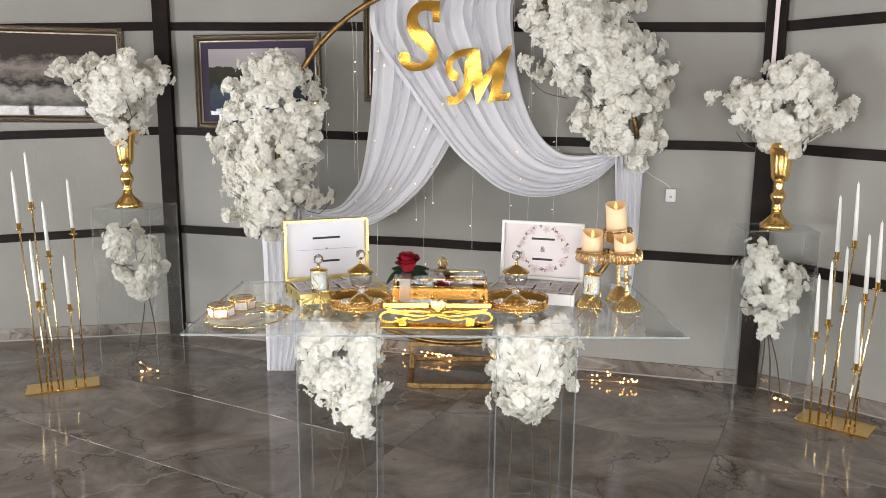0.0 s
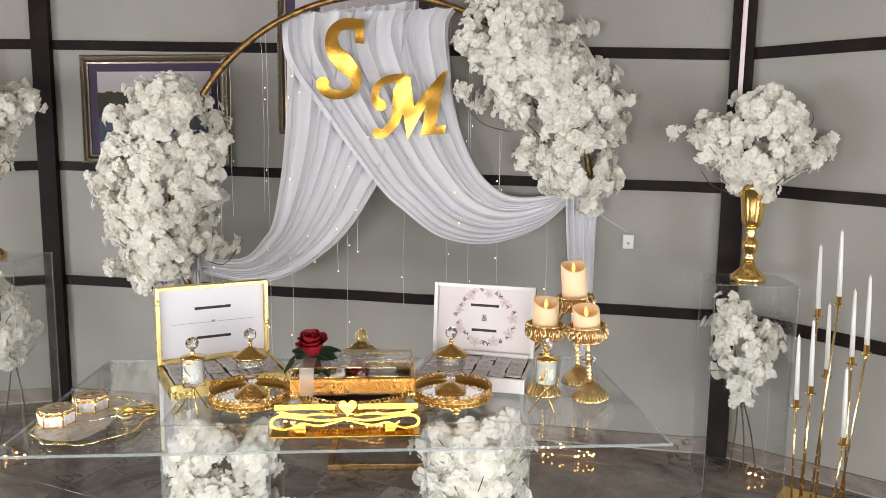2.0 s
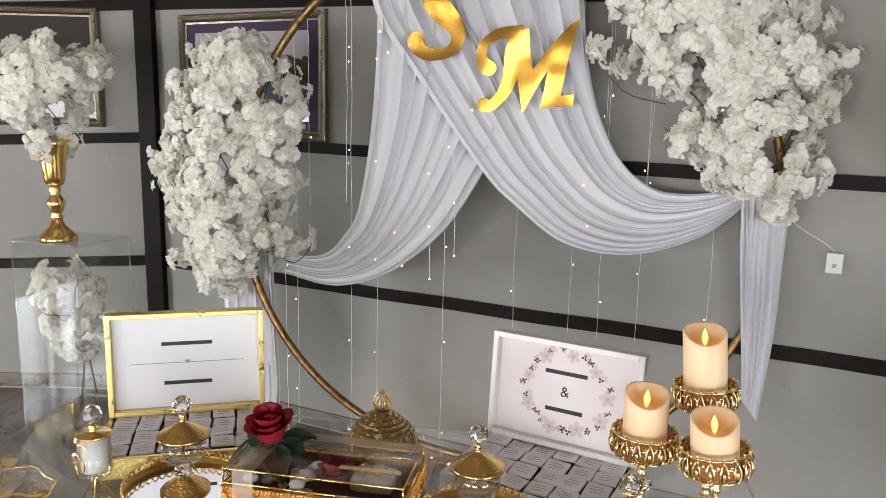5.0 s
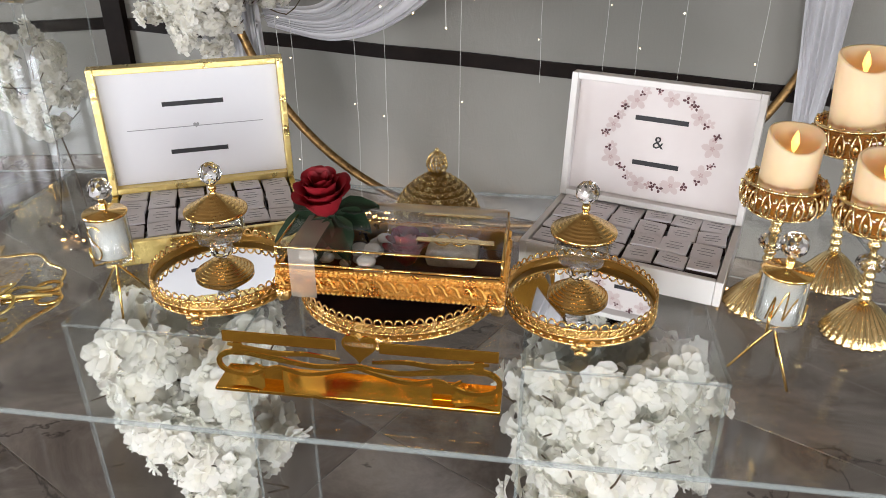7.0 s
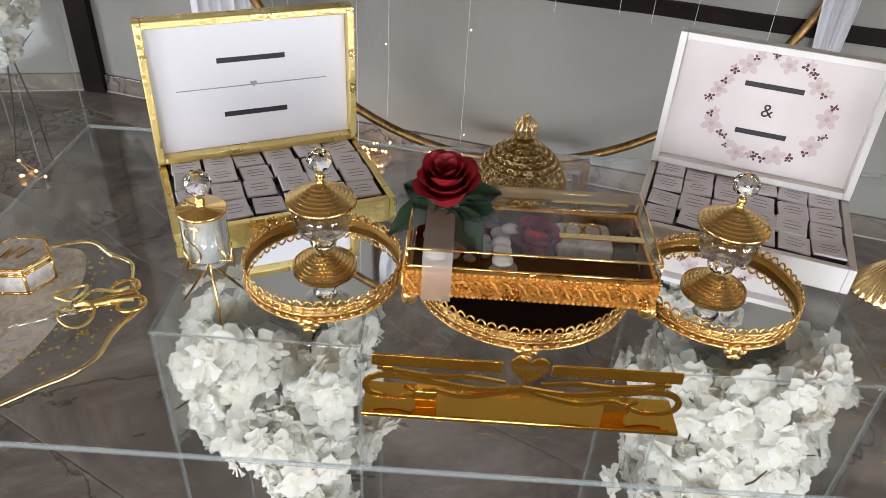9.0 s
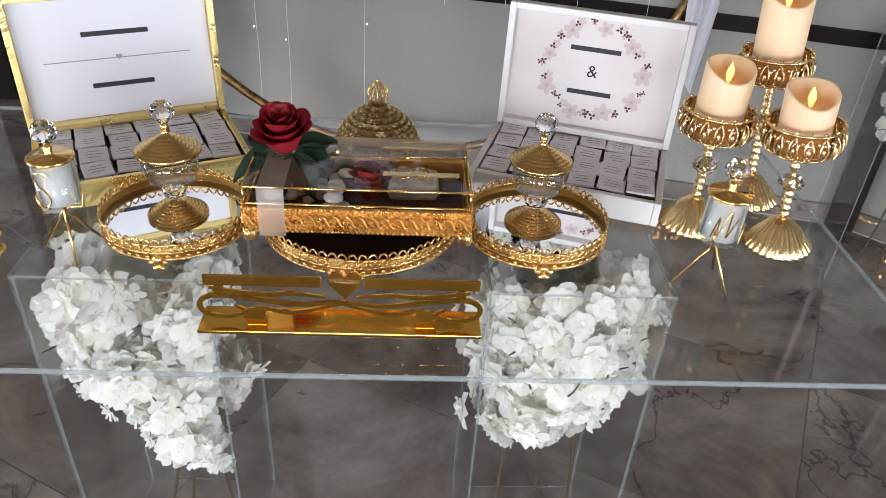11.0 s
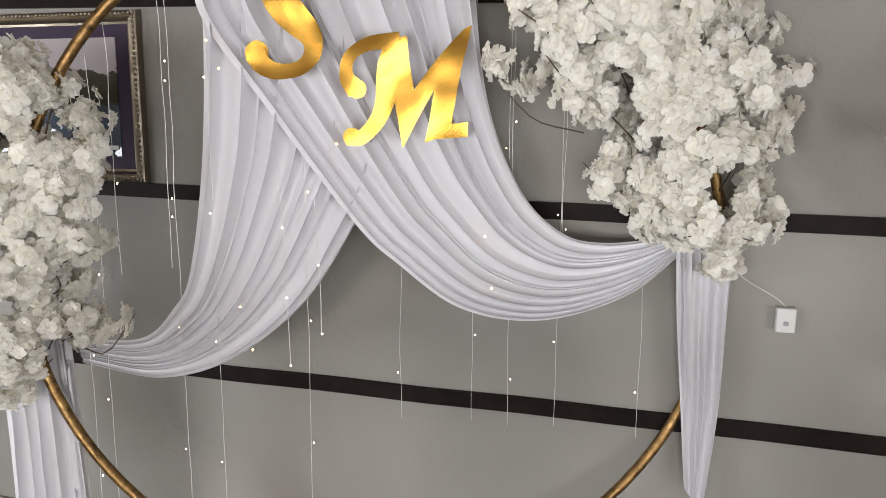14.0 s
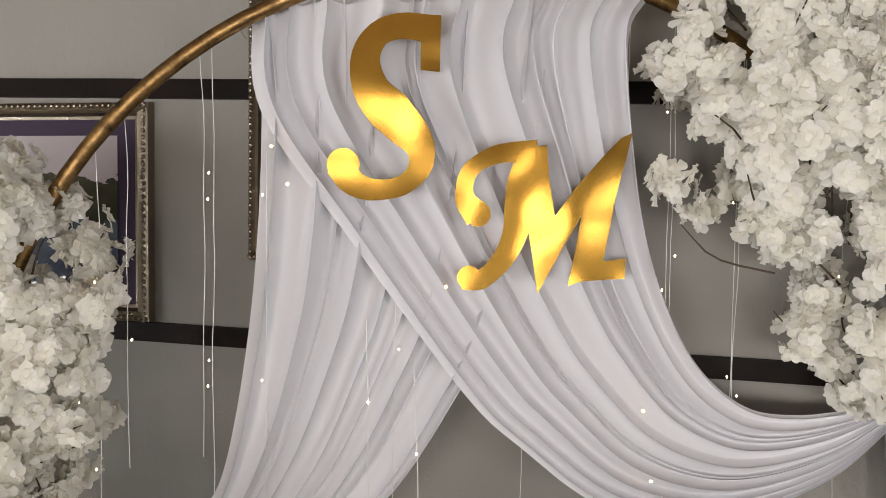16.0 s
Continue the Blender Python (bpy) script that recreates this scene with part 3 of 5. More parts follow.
drape("right_tail", [(0.81, 1.24), (0.825, 1.0), (0.845, 0.8), (0.875, 0.5)], [(0.965, 1.24), (0.96, 1.0), (0.955, 0.72), (0.93, 0.43)], 5, -0.02, 11.0, curtain, 40, 50)
drape("left_tail", [(-1.06, 0.95), (-1.05, 0.6), (-1.05, 0.3), (-1.05, 0.004)], [(-0.85, 0.95), (-0.835, 0.6), (-0.83, 0.3), (-0.9, 0.006)], 5, -0.02, 15.0, curtain, 40, 50)
part("clear_wrap", tube([(RR * math.cos(t), 0, ZC + RR * math.sin(t)) for t in np.linspace(2.06, 2.11, 6)], 0.021, 10), PANE, curtain, "clear tape round the ring")

flowers_l = thing("ring_flowers", RING @ pose(0, -0.05, 0), "tall cluster of white silk cherry blossom wired to the ring", "flowers", "ring flowers")
bouquet(flowers_l, [(0.74, -1.0, 0.04), (0.8, -1.02, 0.1), (0.95, -0.97, 0.17), (1.05, -1.0, 0.17), (1.2, -0.98, 0.23), (1.32, -0.98, 0.24), (1.45, -0.95, 0.22), (1.56, -0.95, 0.18), (1.65, -0.94, 0.1), (1.69, -0.93, 0.04)], 0.14, 740, 0.036, 12, [(-0.72, 1.0, 0.055, 18), (-0.69, 1.42, 0.055, 16), (-1.26, 1.3, 0.055, 16), (-1.2, 1.02, 0.05, 14), (-0.81, 1.63, 0.055, 14), (-1.08, 1.64, 0.05, 14), (-0.76, 1.22, 0.05, 12), (-1.18, 0.86, 0.045, 12), (-1.19, 1.52, 0.05, 14)], wild=0.3)
flowers_r = thing("ring_flowers", RING @ pose(0, -0.06, 0), "wide cluster of cream silk cherry blossom wired to the ring", "flowers", "ring flowers")
bouquet(flowers_r, [(2.1, 0.54, 0.1), (2.02, 0.52, 0.18), (1.92, 0.53, 0.22), (1.78, 0.63, 0.27), (1.63, 0.75, 0.26), (1.5, 0.79, 0.22), (1.35, 0.82, 0.2), (1.26, 0.86, 0.15), (1.21, 0.87, 0.05)], 0.16, 900, 0.036, 12, [(0.29, 1.88, 0.06, 20), (0.33, 1.66, 0.055, 16), (1.01, 1.28, 0.05, 16), (0.92, 1.2, 0.055, 14), (1.03, 1.5, 0.05, 18), (0.98, 1.78, 0.06, 18), (0.86, 1.93, 0.05, 14), (0.42, 1.58, 0.045, 10), (0.6, 1.38, 0.05, 14), (1.02, 1.63, 0.05, 14), (0.72, 2.02, 0.05, 12)], wild=0.3)

# ---- gold initials ----
LX, LZ = lambda x: -0.313 + (x - 578) * 0.00108, lambda x, y: 1.686 - (y - 290) * 0.00109 + (x - 578) * 0.00002


def stroke(points, widths, count=40):
    p = smooth_line([(LX(x), LZ(x, y)) for x, y in points], count)
    w = np.interp(np.linspace(0, 1, count), np.linspace(0, 1, len(widths)), widths) * 0.00054
    d = np.gradient(p, axis=0)
    d /= np.linalg.norm(d, axis=1)[:, None]
    n = np.stack([-d[:, 1], d[:, 0]], 1)
    bm = bmesh.new()
    rows = []
    for i in range(count):
        rows.append([bm.verts.new((*(p[i] + n[i] * w[i] * k)[:1], 0.002 * noise.noise((p[i][0] * 6, 0, p[i][1] * 6)), (p[i] + n[i] * w[i] * k)[1])) for k in (-1, -0.33, 0.33, 1)])
    for a, b in zip(rows, rows[1:]):
        for k in range(3):
            bm.faces.new((a[k], a[k + 1], b[k + 1], b[k]))
    return bm


def disc(x, y, r):
    bm = bmesh.new()
    vs = [bm.verts.new((LX(x) + r * 0.00108 * math.cos(t), 0.001, LZ(x, y) + r * 0.00109 * math.sin(t))) for t in np.linspace(0, 2 * math.pi, 24, endpoint=False)]
    bm.faces.new(vs)
    return bm


def plate(points):
    bm = bmesh.new()
    bm.faces.new([bm.verts.new((LX(x), 0.0005, LZ(x, y))) for x, y in points])
    bm.normal_update()
    bmesh.ops.triangulate(bm, faces=bm.faces[:])
    return bm


def foil_letter(name, pieces, label, y):
    bm = bmesh.new()
    for i, b in enumerate(pieces):
        add(bm, b, pose(0, 0.0006 * i, 0))
    ob = part(name, bm, FOIL, None, at=RING @ pose(0, y, 0))
    mod = ob.modifiers.new("thick", "SOLIDIFY")
    mod.thickness = 0.0015
    return tagged(ob, label, "letter", "gold initials")


foil_letter("letter_s", [stroke([(752, 62), (700, 57), (660, 72), (640, 112), (652, 165), (695, 212), (733, 255), (735, 295), (705, 325), (655, 332), (618, 318), (600, 290)], [48, 44, 42, 50, 62, 76, 66, 46, 34, 34, 42, 52]),
                         plate([(733, 38), (768, 38), (767, 133), (734, 130)]), disc(604, 289, 28)], "gold mirror foil letter S on the drape", -0.072)
foil_letter("letter_m", [stroke([(838, 378), (814, 345), (822, 300), (868, 272), (940, 266)], [50, 30, 28, 34, 40]), disc(838, 374, 22),
                         stroke([(930, 270), (912, 350), (902, 410), (880, 455), (845, 487), (812, 486)], [50, 62, 50, 40, 34, 36]), disc(824, 484, 21),
                         plate([(912, 263), (956, 255), (961, 310), (974, 386), (962, 470), (945, 513), (935, 449), (924, 392), (905, 392)]),
                         plate([(970, 382), (1012, 325), (1056, 275), (1087, 243), (1107, 234), (1097, 278), (1081, 341), (1061, 457), (1101, 453), (1100, 488), (1024, 492), (998, 500), (1009, 449), (1020, 379), (993, 424), (945, 513), (955, 440)])], "gold mirror foil letter M on the drape", -0.068)

# ---- fairy light curtain ----
strand_xz = [(-0.792, 0.12), (-0.745, 0.24), (-0.694, 1.1), (-0.535, 0.2), (-0.553, 1.12), (-0.435, 0.3), (-0.186, 0.22), (0.071, 0.68), (0.271, 0.68), (0.364, 1.42), (0.373, 0.66), (0.509, 0.66), (0.515, 1.2), (0.746, 0.62)]
for k, (x, z0) in enumerate(strand_xz):
    z1 = ZC + math.sqrt(RR * RR - x * x) - 0.008
    st = thing("fairy_light_strand", RING @ pose(x, 0.02 - 0.045, 0) @ pose(0, 0.022 + x * 0.0437, 0), "thin wire with tiny warm-white lights hanging from the ring", "string light", "fairy light curtain")
    pts = [(0.006 * noise.noise((k, z * 5, 0)), 0.012 * min(1, (z1 - z) * 8) + 0.004 * noise.noise((k, z * 5, 4)), z) for z in np.linspace(z0, z1, 22)]
    part("wire", tube(pts, 0.0009, 4), WIRE, st)
    for z in np.arange(z0 + 0.03 + 0.11 * (k % 3), z1 - 0.1, 0.36):
        part("led", ball(0.0023, 1, (0.008 * (-1) ** k, 0.01, z), (1, 1, 1.4)), GLOW, st)
for k, (x, z0, z1) in enumerate([(-0.24, 0.86, 1.4), (-0.15, 0.95, 1.32)]):
    st = thing("fairy_light_strand", RING @ pose(x, -0.06, 0), "thin light wire hanging in front of the drape", "string light", "fairy light curtain")
    pts = [(0.03 * (1.4 - z) + 0.006 * noise.noise((k + 30, z * 5, 0)), 0, z) for z in np.linspace(z0, z1, 14)]
    part("wire", tube(pts, 0.0013, 4), WIRE, st)
    for z in np.arange(z0, z1, 0.19):
        part("led", ball(0.003, 1, (0.03 * (1.4 - z), -0.002, z)), GLOW, st)
for k, (x, z) in enumerate([(-0.42, 1.72), (-0.39, 1.65), (-0.36, 1.02), (-0.33, 0.9), (0.3, 1.22), (-0.09, 1.46), (0.03, 1.55), (0.32, 1.08)]):
    lt = thing("fairy_light", RING @ pose(x, -0.05, z), "tiny warm light shining through the drape", "string light", "drape lights")
    part("led", ball(0.0035, 1), GLOW_WARM, lt)


def pile(x, y, r, n, seed):
    rn = np.random.default_rng(seed)
    p = thing("fairy_light_pile", pose(x, y, 0), "tangle of copper wire lights on the floor", "string light", "floor lights")
    pts = []
    for k in range(9):
        a, rr = rn.uniform(0, 6.28), r * rn.uniform(0.3, 1)
        pts.append((rr * math.cos(a) * 1.3, rr * math.sin(a) * 0.6, rn.uniform(0.006, 0.06)))
    line = smooth_line(pts, 90)
    line[:, 2] = np.maximum(line[:, 2], 0.004)
    part("wire", tube(line, 0.0012, 4), COPPER, p)
    for i in rn.choice(90, n, replace=False):
        part("led", ball(0.0055, 1, tuple(line[i])), GLOW_WARM, p)


pile(0.92, 3.98, 0.15, 16, 1)
pile(-0.32, 4.05, 0.19, 26, 2)
pile(-0.02, 4.08, 0.14, 14, 3)
pile(1.79, 3.93, 0.05, 4, 4)
pile(-1.5, 3.46, 0.06, 5, 5)

# battery box on the wall with its wire
bb = thing("battery_box", pose(1.2, 4.186, 1.0), "small white plastic light control box on the wall", "switch")
part("case", box(0.05, 0.026, 0.068, (0, 0, 0), 0.004), PLASTIC, bb)
part("button", box(0.012, 0.005, 0.012, (0.0, -0.014, -0.008), 0.002), GREY_INK, bb)
part("wire", tube(smooth_line([(0, 0, 0.034), (-0.03, -0.004, 0.06), (-0.1, -0.01, 0.1), (-0.17, -0.02, 0.15), (-0.22, -0.05, 0.16)], 20), 0.0014, 4), WIRE, bb)

# ---- pictures ----


def picture(m, w, h, photo_mat, label, mat_board=True):
    p = thing("picture", m, label, "picture")
    t = 0.045
    bm = bmesh.new()
    prof = [(0, 0.0), (0.004, -0.022), (0.013, -0.03), (0.02, -0.02), (0.03, -0.026), (0.037, -0.014), (t, -0.012)]
    corners = [(-w / 2, -h / 2, 1, 1), (w / 2, -h / 2, -1, 1), (w / 2, h / 2, -1, -1), (-w / 2, h / 2, 1, -1)]
    rings = [[bm.verts.new((x + sx * d, y, z + sz * d)) for d, y in prof] for x, z, sx, sz in corners]
    for i in range(4):
        a, b = rings[i], rings[(i + 1) % 4]
        for k in range(len(prof) - 1):
            bm.faces.new((a[k], b[k], b[k + 1], a[k + 1]))
    part("frame", bm, SILVER_FRAME, p, "carved dark silver-gilt frame")
    bm = bmesh.new()
    for x0, x1, z0, z1 in ((-w / 2, w / 2, -h / 2 + 0.012, None), (-w / 2, w / 2, h / 2 - 0.012, None), (-w / 2 + 0.012, None, -h / 2, h / 2), (w / 2 - 0.012, None, -h / 2, h / 2)):
        n = int((w if z1 is None else h) / 0.016)
        for k in range(n):
            t_ = (k + 0.5) / n
            c = (x0 + (x1 - x0) * t_, -0.029, z0) if z1 is None else (x0, -0.029, z0 + (z1 - z0) * t_)
            add(bm, ball(0.006, 1, c))
    part("beading", bm, SILVER_FRAME, p)
    if mat_board:
        part("mat_board", box(w - 0.08, 0.004, h - 0.08, (0, -0.006, 0)), PURPLE, p, "purple mat board")
        part("photograph", box(w - 0.19, 0.003, h - 0.17, (0, -0.011, 0)), photo_mat, p)
        for k, (x, ww) in enumerate(((-0.24, 0.07), (-0.15, 0.05), (0.25, 0.11))):
            part("caption_bar", box(ww, 0.002, 0.014, (x, -0.0145, -h / 2 + 0.115)), CARD, p)
    else:
        part("photograph", box(w - 0.08, 0.004, h - 0.08, (0, -0.009, 0)), photo_mat, p)


picture(pose(-1.18, 4.196, 1.587), 0.82, 0.555, PHOTO_LAKE, "framed lake photograph with a purple mat hanging on the wall")
picture(pose(-0.11, 4.196, 1.9), 0.8, 0.85, PHOTO_LAKE, "framed photograph half hidden behind the drape")
picture(along(CORNERS[5], CORNERS[0]) @ pose(2.992 - 0.78, -0.004, 1.62), 1.1, 0.56, PHOTO_TOWN, "wide framed grey town photograph on the wall", False)


# ---- clear acrylic furniture ----
def sheet(sx, sy, sz, centre, bevel=0.0012):
    """A clear sheet whose narrow faces show as pale edges."""
    bm = box(sx, sy, sz, centre, bevel)
    thin = min(range(3), key=lambda k: (sx, sy, sz)[k])
    bm.normal_update()
    for f in bm.faces:
        f.material_index = 0 if abs(f.normal[thin]) > 0.9 else 1
    return bm


def acrylic(name, bm, parent):
    ob = part(name, bm, [ACRYLIC, EDGE], parent)
    ob.visible_shadow = False
    return ob


def plinth(m, w, d, h, label, group):
    p = thing("acrylic_plinth", m, label, "plinth", group)
    t = 0.005
    acrylic("front_panel", sheet(w, t, h - t - 0.0004, (0, -d / 2 + t / 2, (h - t) / 2)), p)
    acrylic("back_panel", sheet(w, t, h - t - 0.0004, (0, d / 2 - t / 2, (h - t) / 2)), p)
    for s in (-1, 1):
        acrylic("side_panel", sheet(t, d - 2 * t - 0.0008, h - t - 0.0004, (s * (w / 2 - t / 2), 0, (h - t) / 2)), p)
    acrylic("top_panel", sheet(w, d, t, (0, 0, h - t / 2)), p)
    return p


def stems(parent, x, z_top, feet):
    for fx, fy, dx in feet:
        a, b = Vector((x + dx, 0, z_top)), Vector((fx, fy, 0.012))
        mid = (a + b) / 2 + Vector((0.012, 0, 0))
        part("stem", tube(smooth_line([a, mid, b, b + Vector((0.02 * (1 if fx > x else -1), 0, 0.012))], 14), 0.003, 6), TWIG, parent, "dark bare stem")


table = thing("acrylic_table", TABLE, "clear acrylic tabletop resting on two clear plinths", "table")
acrylic("tabletop", sheet(1.53, 0.725, 0.008, (0.766, 0.3625, TOP - 0.004), 0.0015), table)
for y in (-0.0012, 0.7262):
    part("edge_strip", box(1.53, 0.0016, 0.0066, (0.766, y, TOP - 0.004)), EDGE, table, "pale polished edge").visible_shadow = False
for x in (-0.0002, 1.5322):
    part("edge_strip", box(0.0016, 0.725, 0.0066, (x, 0.3625, TOP - 0.004)), EDGE, table, "pale polished edge").visible_shadow = False
for u, v in ((0.44, 0.322), (1.099, 0.31)):
    plinth(on_table(u, v, 0), 0.268, 0.265, TOP - 0.0084, "clear acrylic table plinth with blossom inside", "table plinths")
fa = thing("plinth_flowers", on_table(0.44, 0.287, 0.003), "white silk blossom branch standing inside the table plinth", "flowers", "plinth flowers")
bouquet(fa, [(0.34, 0.085, 0.03), (0.4, 0.065, 0.06), (0.48, 0.03, 0.095), (0.57, -0.004, 0.122), (0.65, -0.004, 0.122), (0.7, -0.004, 0.115)], 0.072, 210, 0.038, 6, [(-0.085, 0.51, 0.03, 10)], wild=0.12)
stems(fa, 0.03, 0.42, [(-0.06, -0.03, 0), (0.09, 0.02, 0.01), (-0.02, 0.05, 0)])
fb = thing("plinth_flowers", on_table(1.099, 0.275, 0.003), "white silk blossom branch standing inside the table plinth", "flowers", "plinth flowers")
bouquet(fb, [(0.44, -0.06, 0.05), (0.49, -0.04, 0.085), (0.55, 0.0, 0.122), (0.63, 0.0, 0.122), (0.7, 0.0, 0.115)], 0.072, 190, 0.038, 6, [(0.085, 0.5, 0.03, 10), (0.03, 0.45, 0.025, 8)], wild=0.12)
stems(fb, -0.02, 0.48, [(-0.09, -0.03, -0.05), (0.08, 0.02, 0.06), (0.02, 0.05, 0)])

# vase plinths at the wall
PL, PR = pose(-1.585, 3.54, 0, 0, 0, 6), pose(1.682, 3.925, 0, 0, 0, 4)
plinth(PL, 0.335, 0.29, 0.912, "tall clear acrylic plinth under a gold vase", "vase plinths")
plinth(PR, 0.33, 0.27, 0.888, "tall clear acrylic plinth under a gold vase", "vase plinths")
fl_ = thing("plinth_flowers", PL @ pose(0, 0, 0.002), "white silk blossom branch standing inside the tall plinth", "flowers", "plinth flowers")
bouquet(fl_, [(0.4, 0.05, 0.02), (0.46, 0.03, 0.07), (0.55, 0.02, 0.11), (0.65, -0.02, 0.13), (0.75, -0.06, 0.09), (0.8, -0.09, 0.05)], 0.1, 125, 0.033, 6, wild=0.12)
stems(fl_, 0.04, 0.47, [(-0.06, 0.0, 0), (0.07, 0.03, 0)])
fr_ = thing("plinth_flowers", PR @ pose(0, 0, 0.002), "white silk blossom branch standing inside the tall plinth", "flowers", "plinth flowers")
bouquet(fr_, [(0.36, 0.0, 0.02), (0.42, -0.01, 0.05), (0.5, -0.03, 0.1), (0.6, -0.03, 0.11), (0.7, -0.05, 0.09), (0.79, -0.08, 0.05)], 0.1, 105, 0.033, 6, [(0.105, 0.65, 0.045, 24), (0.11, 0.57, 0.045, 20), (0.08, 0.49, 0.045, 16)], wild=0.05)
stems(fr_, -0.01, 0.43, [(-0.03, 0.0, 0), (0.1, 0.02, 0.0), (0.03, -0.03, 0)])


def vase(m):
    v = thing("gold_vase", m, "tall polished gold trumpet vase standing on a clear plinth", "vase", "gold vases")
    part("foot", lathe([(0, 0), (0.07, 0), (0.072, 0.006), (0.07, 0.022), (0.063, 0.027), (0.045, 0.045), (0.027, 0.063), (0.02, 0.085), (0.0, 0.0855)], 36), GOLD, v, smooth=True)
    part("knop", lathe([(0.0, 0.0856), (0.02, 0.0857), (0.026, 0.095), (0.018, 0.105), (0.024, 0.12), (0.034, 0.142), (0.034, 0.158), (0.022, 0.178), (0.016, 0.19), (0.024, 0.203), (0.018, 0.213), (0.026, 0.222), (0.03, 0.226), (0, 0.2265)], 36), GOLD, v, smooth=True)
    part("cup", lathe([(0.0, 0.2266), (0.034, 0.2267), (0.041, 0.25), (0.046, 0.3), (0.05, 0.34), (0.059, 0.375), (0.074, 0.4), (0.07, 0.4005), (0.056, 0.376), (0.046, 0.34), (0, 0.32)], 36), GOLD, v, smooth=True)


VL, VR = PL @ pose(0.01, -0.07, 0.9125), PR @ pose(-0.008, -0.02, 0.8885)
vase(VL)
vase(VR)
bl = thing("vase_bouquet", VL @ pose(0, 0, 0.335), "bouquet of white silk cherry blossom in a gold vase", "flowers", "vase bouquets")
bouquet(bl, [(0.02, 0.0, 0.04), (0.08, 0.0, 0.07), (0.18, 0.0, 0.14), (0.28, 0.0, 0.21), (0.35, 0.05, 0.19), (0.42, 0.12, 0.1), (0.46, 0.15, 0.04)], 0.14, 230, 0.036, 6, [(-0.27, 0.37, 0.06, 18), (-0.34, 0.39, 0.045, 12), (0.25, 0.33, 0.06, 16), (-0.16, 0.4, 0.06, 16)])
br = thing("vase_bouquet", VR @ pose(0, 0, 0.335), "spreading bouquet of white silk cherry blossom in a gold vase", "flowers", "vase bouquets")
bouquet(br, [(0.02, 0.0, 0.05), (0.07, 0.0, 0.11), (0.15, 0.0, 0.17), (0.24, 0.0, 0.19), (0.32, 0.0, 0.15), (0.4, 0.02, 0.09), (0.46, 0.03, 0.04)], 0.14, 220, 0.036, 6, [(-0.24, 0.21, 0.06, 18), (-0.3, 0.26, 0.045, 12), (-0.2, 0.3, 0.05, 12), (0.22, 0.17, 0.05, 16), (0.26, 0.21, 0.04, 12), (0.17, 0.33, 0.05, 16), (0.07, 0.45, 0.045, 10)])


def candle_stand(m, w, d, sticks):
    c = thing("candle_stand", m, "gold floor candle stand with slim rods and white taper candles", "candle stand", "candle stands")
    part("base", box(w, d, 0.012, (0, 0, 0.006), 0.002), GOLD, c)
    for x, y, h, lean, ln in sticks:
        r = part("rod", tube([(x, y, 0.012), (x + lean * 0.5, y, h * 0.5), (x + lean, y, h)], 0.0042, 8), GOLD_PALE, c, smooth=True)
        top = lathe([(0, -0.004), (0.006, -0.003), (0.019, 0.002), (0.02, 0.005), (0.01, 0.006), (0.0105, 0.035), (0.0, 0.0352)], 16)
        part("cup", top, GOLD, r, at=pose(x + lean, y, h), smooth=True)
        part("taper_candle", lathe([(0, 0.0353), (0.0095, 0.0354), (0.0085, ln * 0.6), (0.0055, ln * 0.97), (0.0015, ln), (0, ln + 0.008)], 12), TAPER, r, "white taper candle", at=pose(x + lean, y, h) @ pose(0, 0, 0, 0, -2), smooth=True)


candle_stand(pose(1.975, 3.735, 0, 0, 0, -27), 0.31, 0.17, [(-0.1, -0.03, 0.4, -0.01, 0.3), (-0.06, -0.04, 0.47, 0.0, 0.3), (-0.08, 0.03, 0.77, 0.01, 0.29), (-0.02, 0.03, 0.53, 0.0, 0.3), (-0.03, -0.03, 0.84, 0.04, 0.29), (0.05, -0.04, 0.29, 0.02, 0.31), (0.08, 0.02, 0.6, -0.015, 0.3), (0.07, -0.045, 0.67, 0.05, 0.3)])
candle_stand(pose(-1.79, 3.16, 0, 0, 0, 40), 0.34, 0.15, [(-0.1, 0.0, 0.83, -0.035, 0.29), (-0.055, 0.03, 0.93, -0.02, 0.28), (0.0, -0.02, 0.69, -0.015, 0.28), (0.1, 0.03, 0.79, 0.0, 0.28), (-0.07, -0.03, 0.44, -0.01, 0.34), (-0.02, -0.03, 0.53, -0.03, 0.1), (0.06, -0.03, 0.41, 0.0, 0.28)])


# ---- chocolate boxes ----
def heart(s, n=28):
    return [(s * 16 * math.sin(t) ** 3 / 17, s * (13 * math.cos(t) - 5 * math.cos(2 * t) - 2 * math.cos(3 * t) - math.cos(4 * t)) / 17) for t in np.linspace(0, 2 * math.pi, n, endpoint=False)]


def chocolate(m, seed):
    c = thing("chocolate", m, "small square chocolate in a white printed wrapper", "chocolate", "wrapped chocolates")
    part("bar", box(0.0455, 0.0462, 0.016, (0, 0, 0.008), 0.002), CHOC, c, "dark chocolate bar")
    part("wrapper", box(0.0448, 0.0448, 0.019, (0, 0, 0.0095), 0.0015), WRAP, c)
    return c


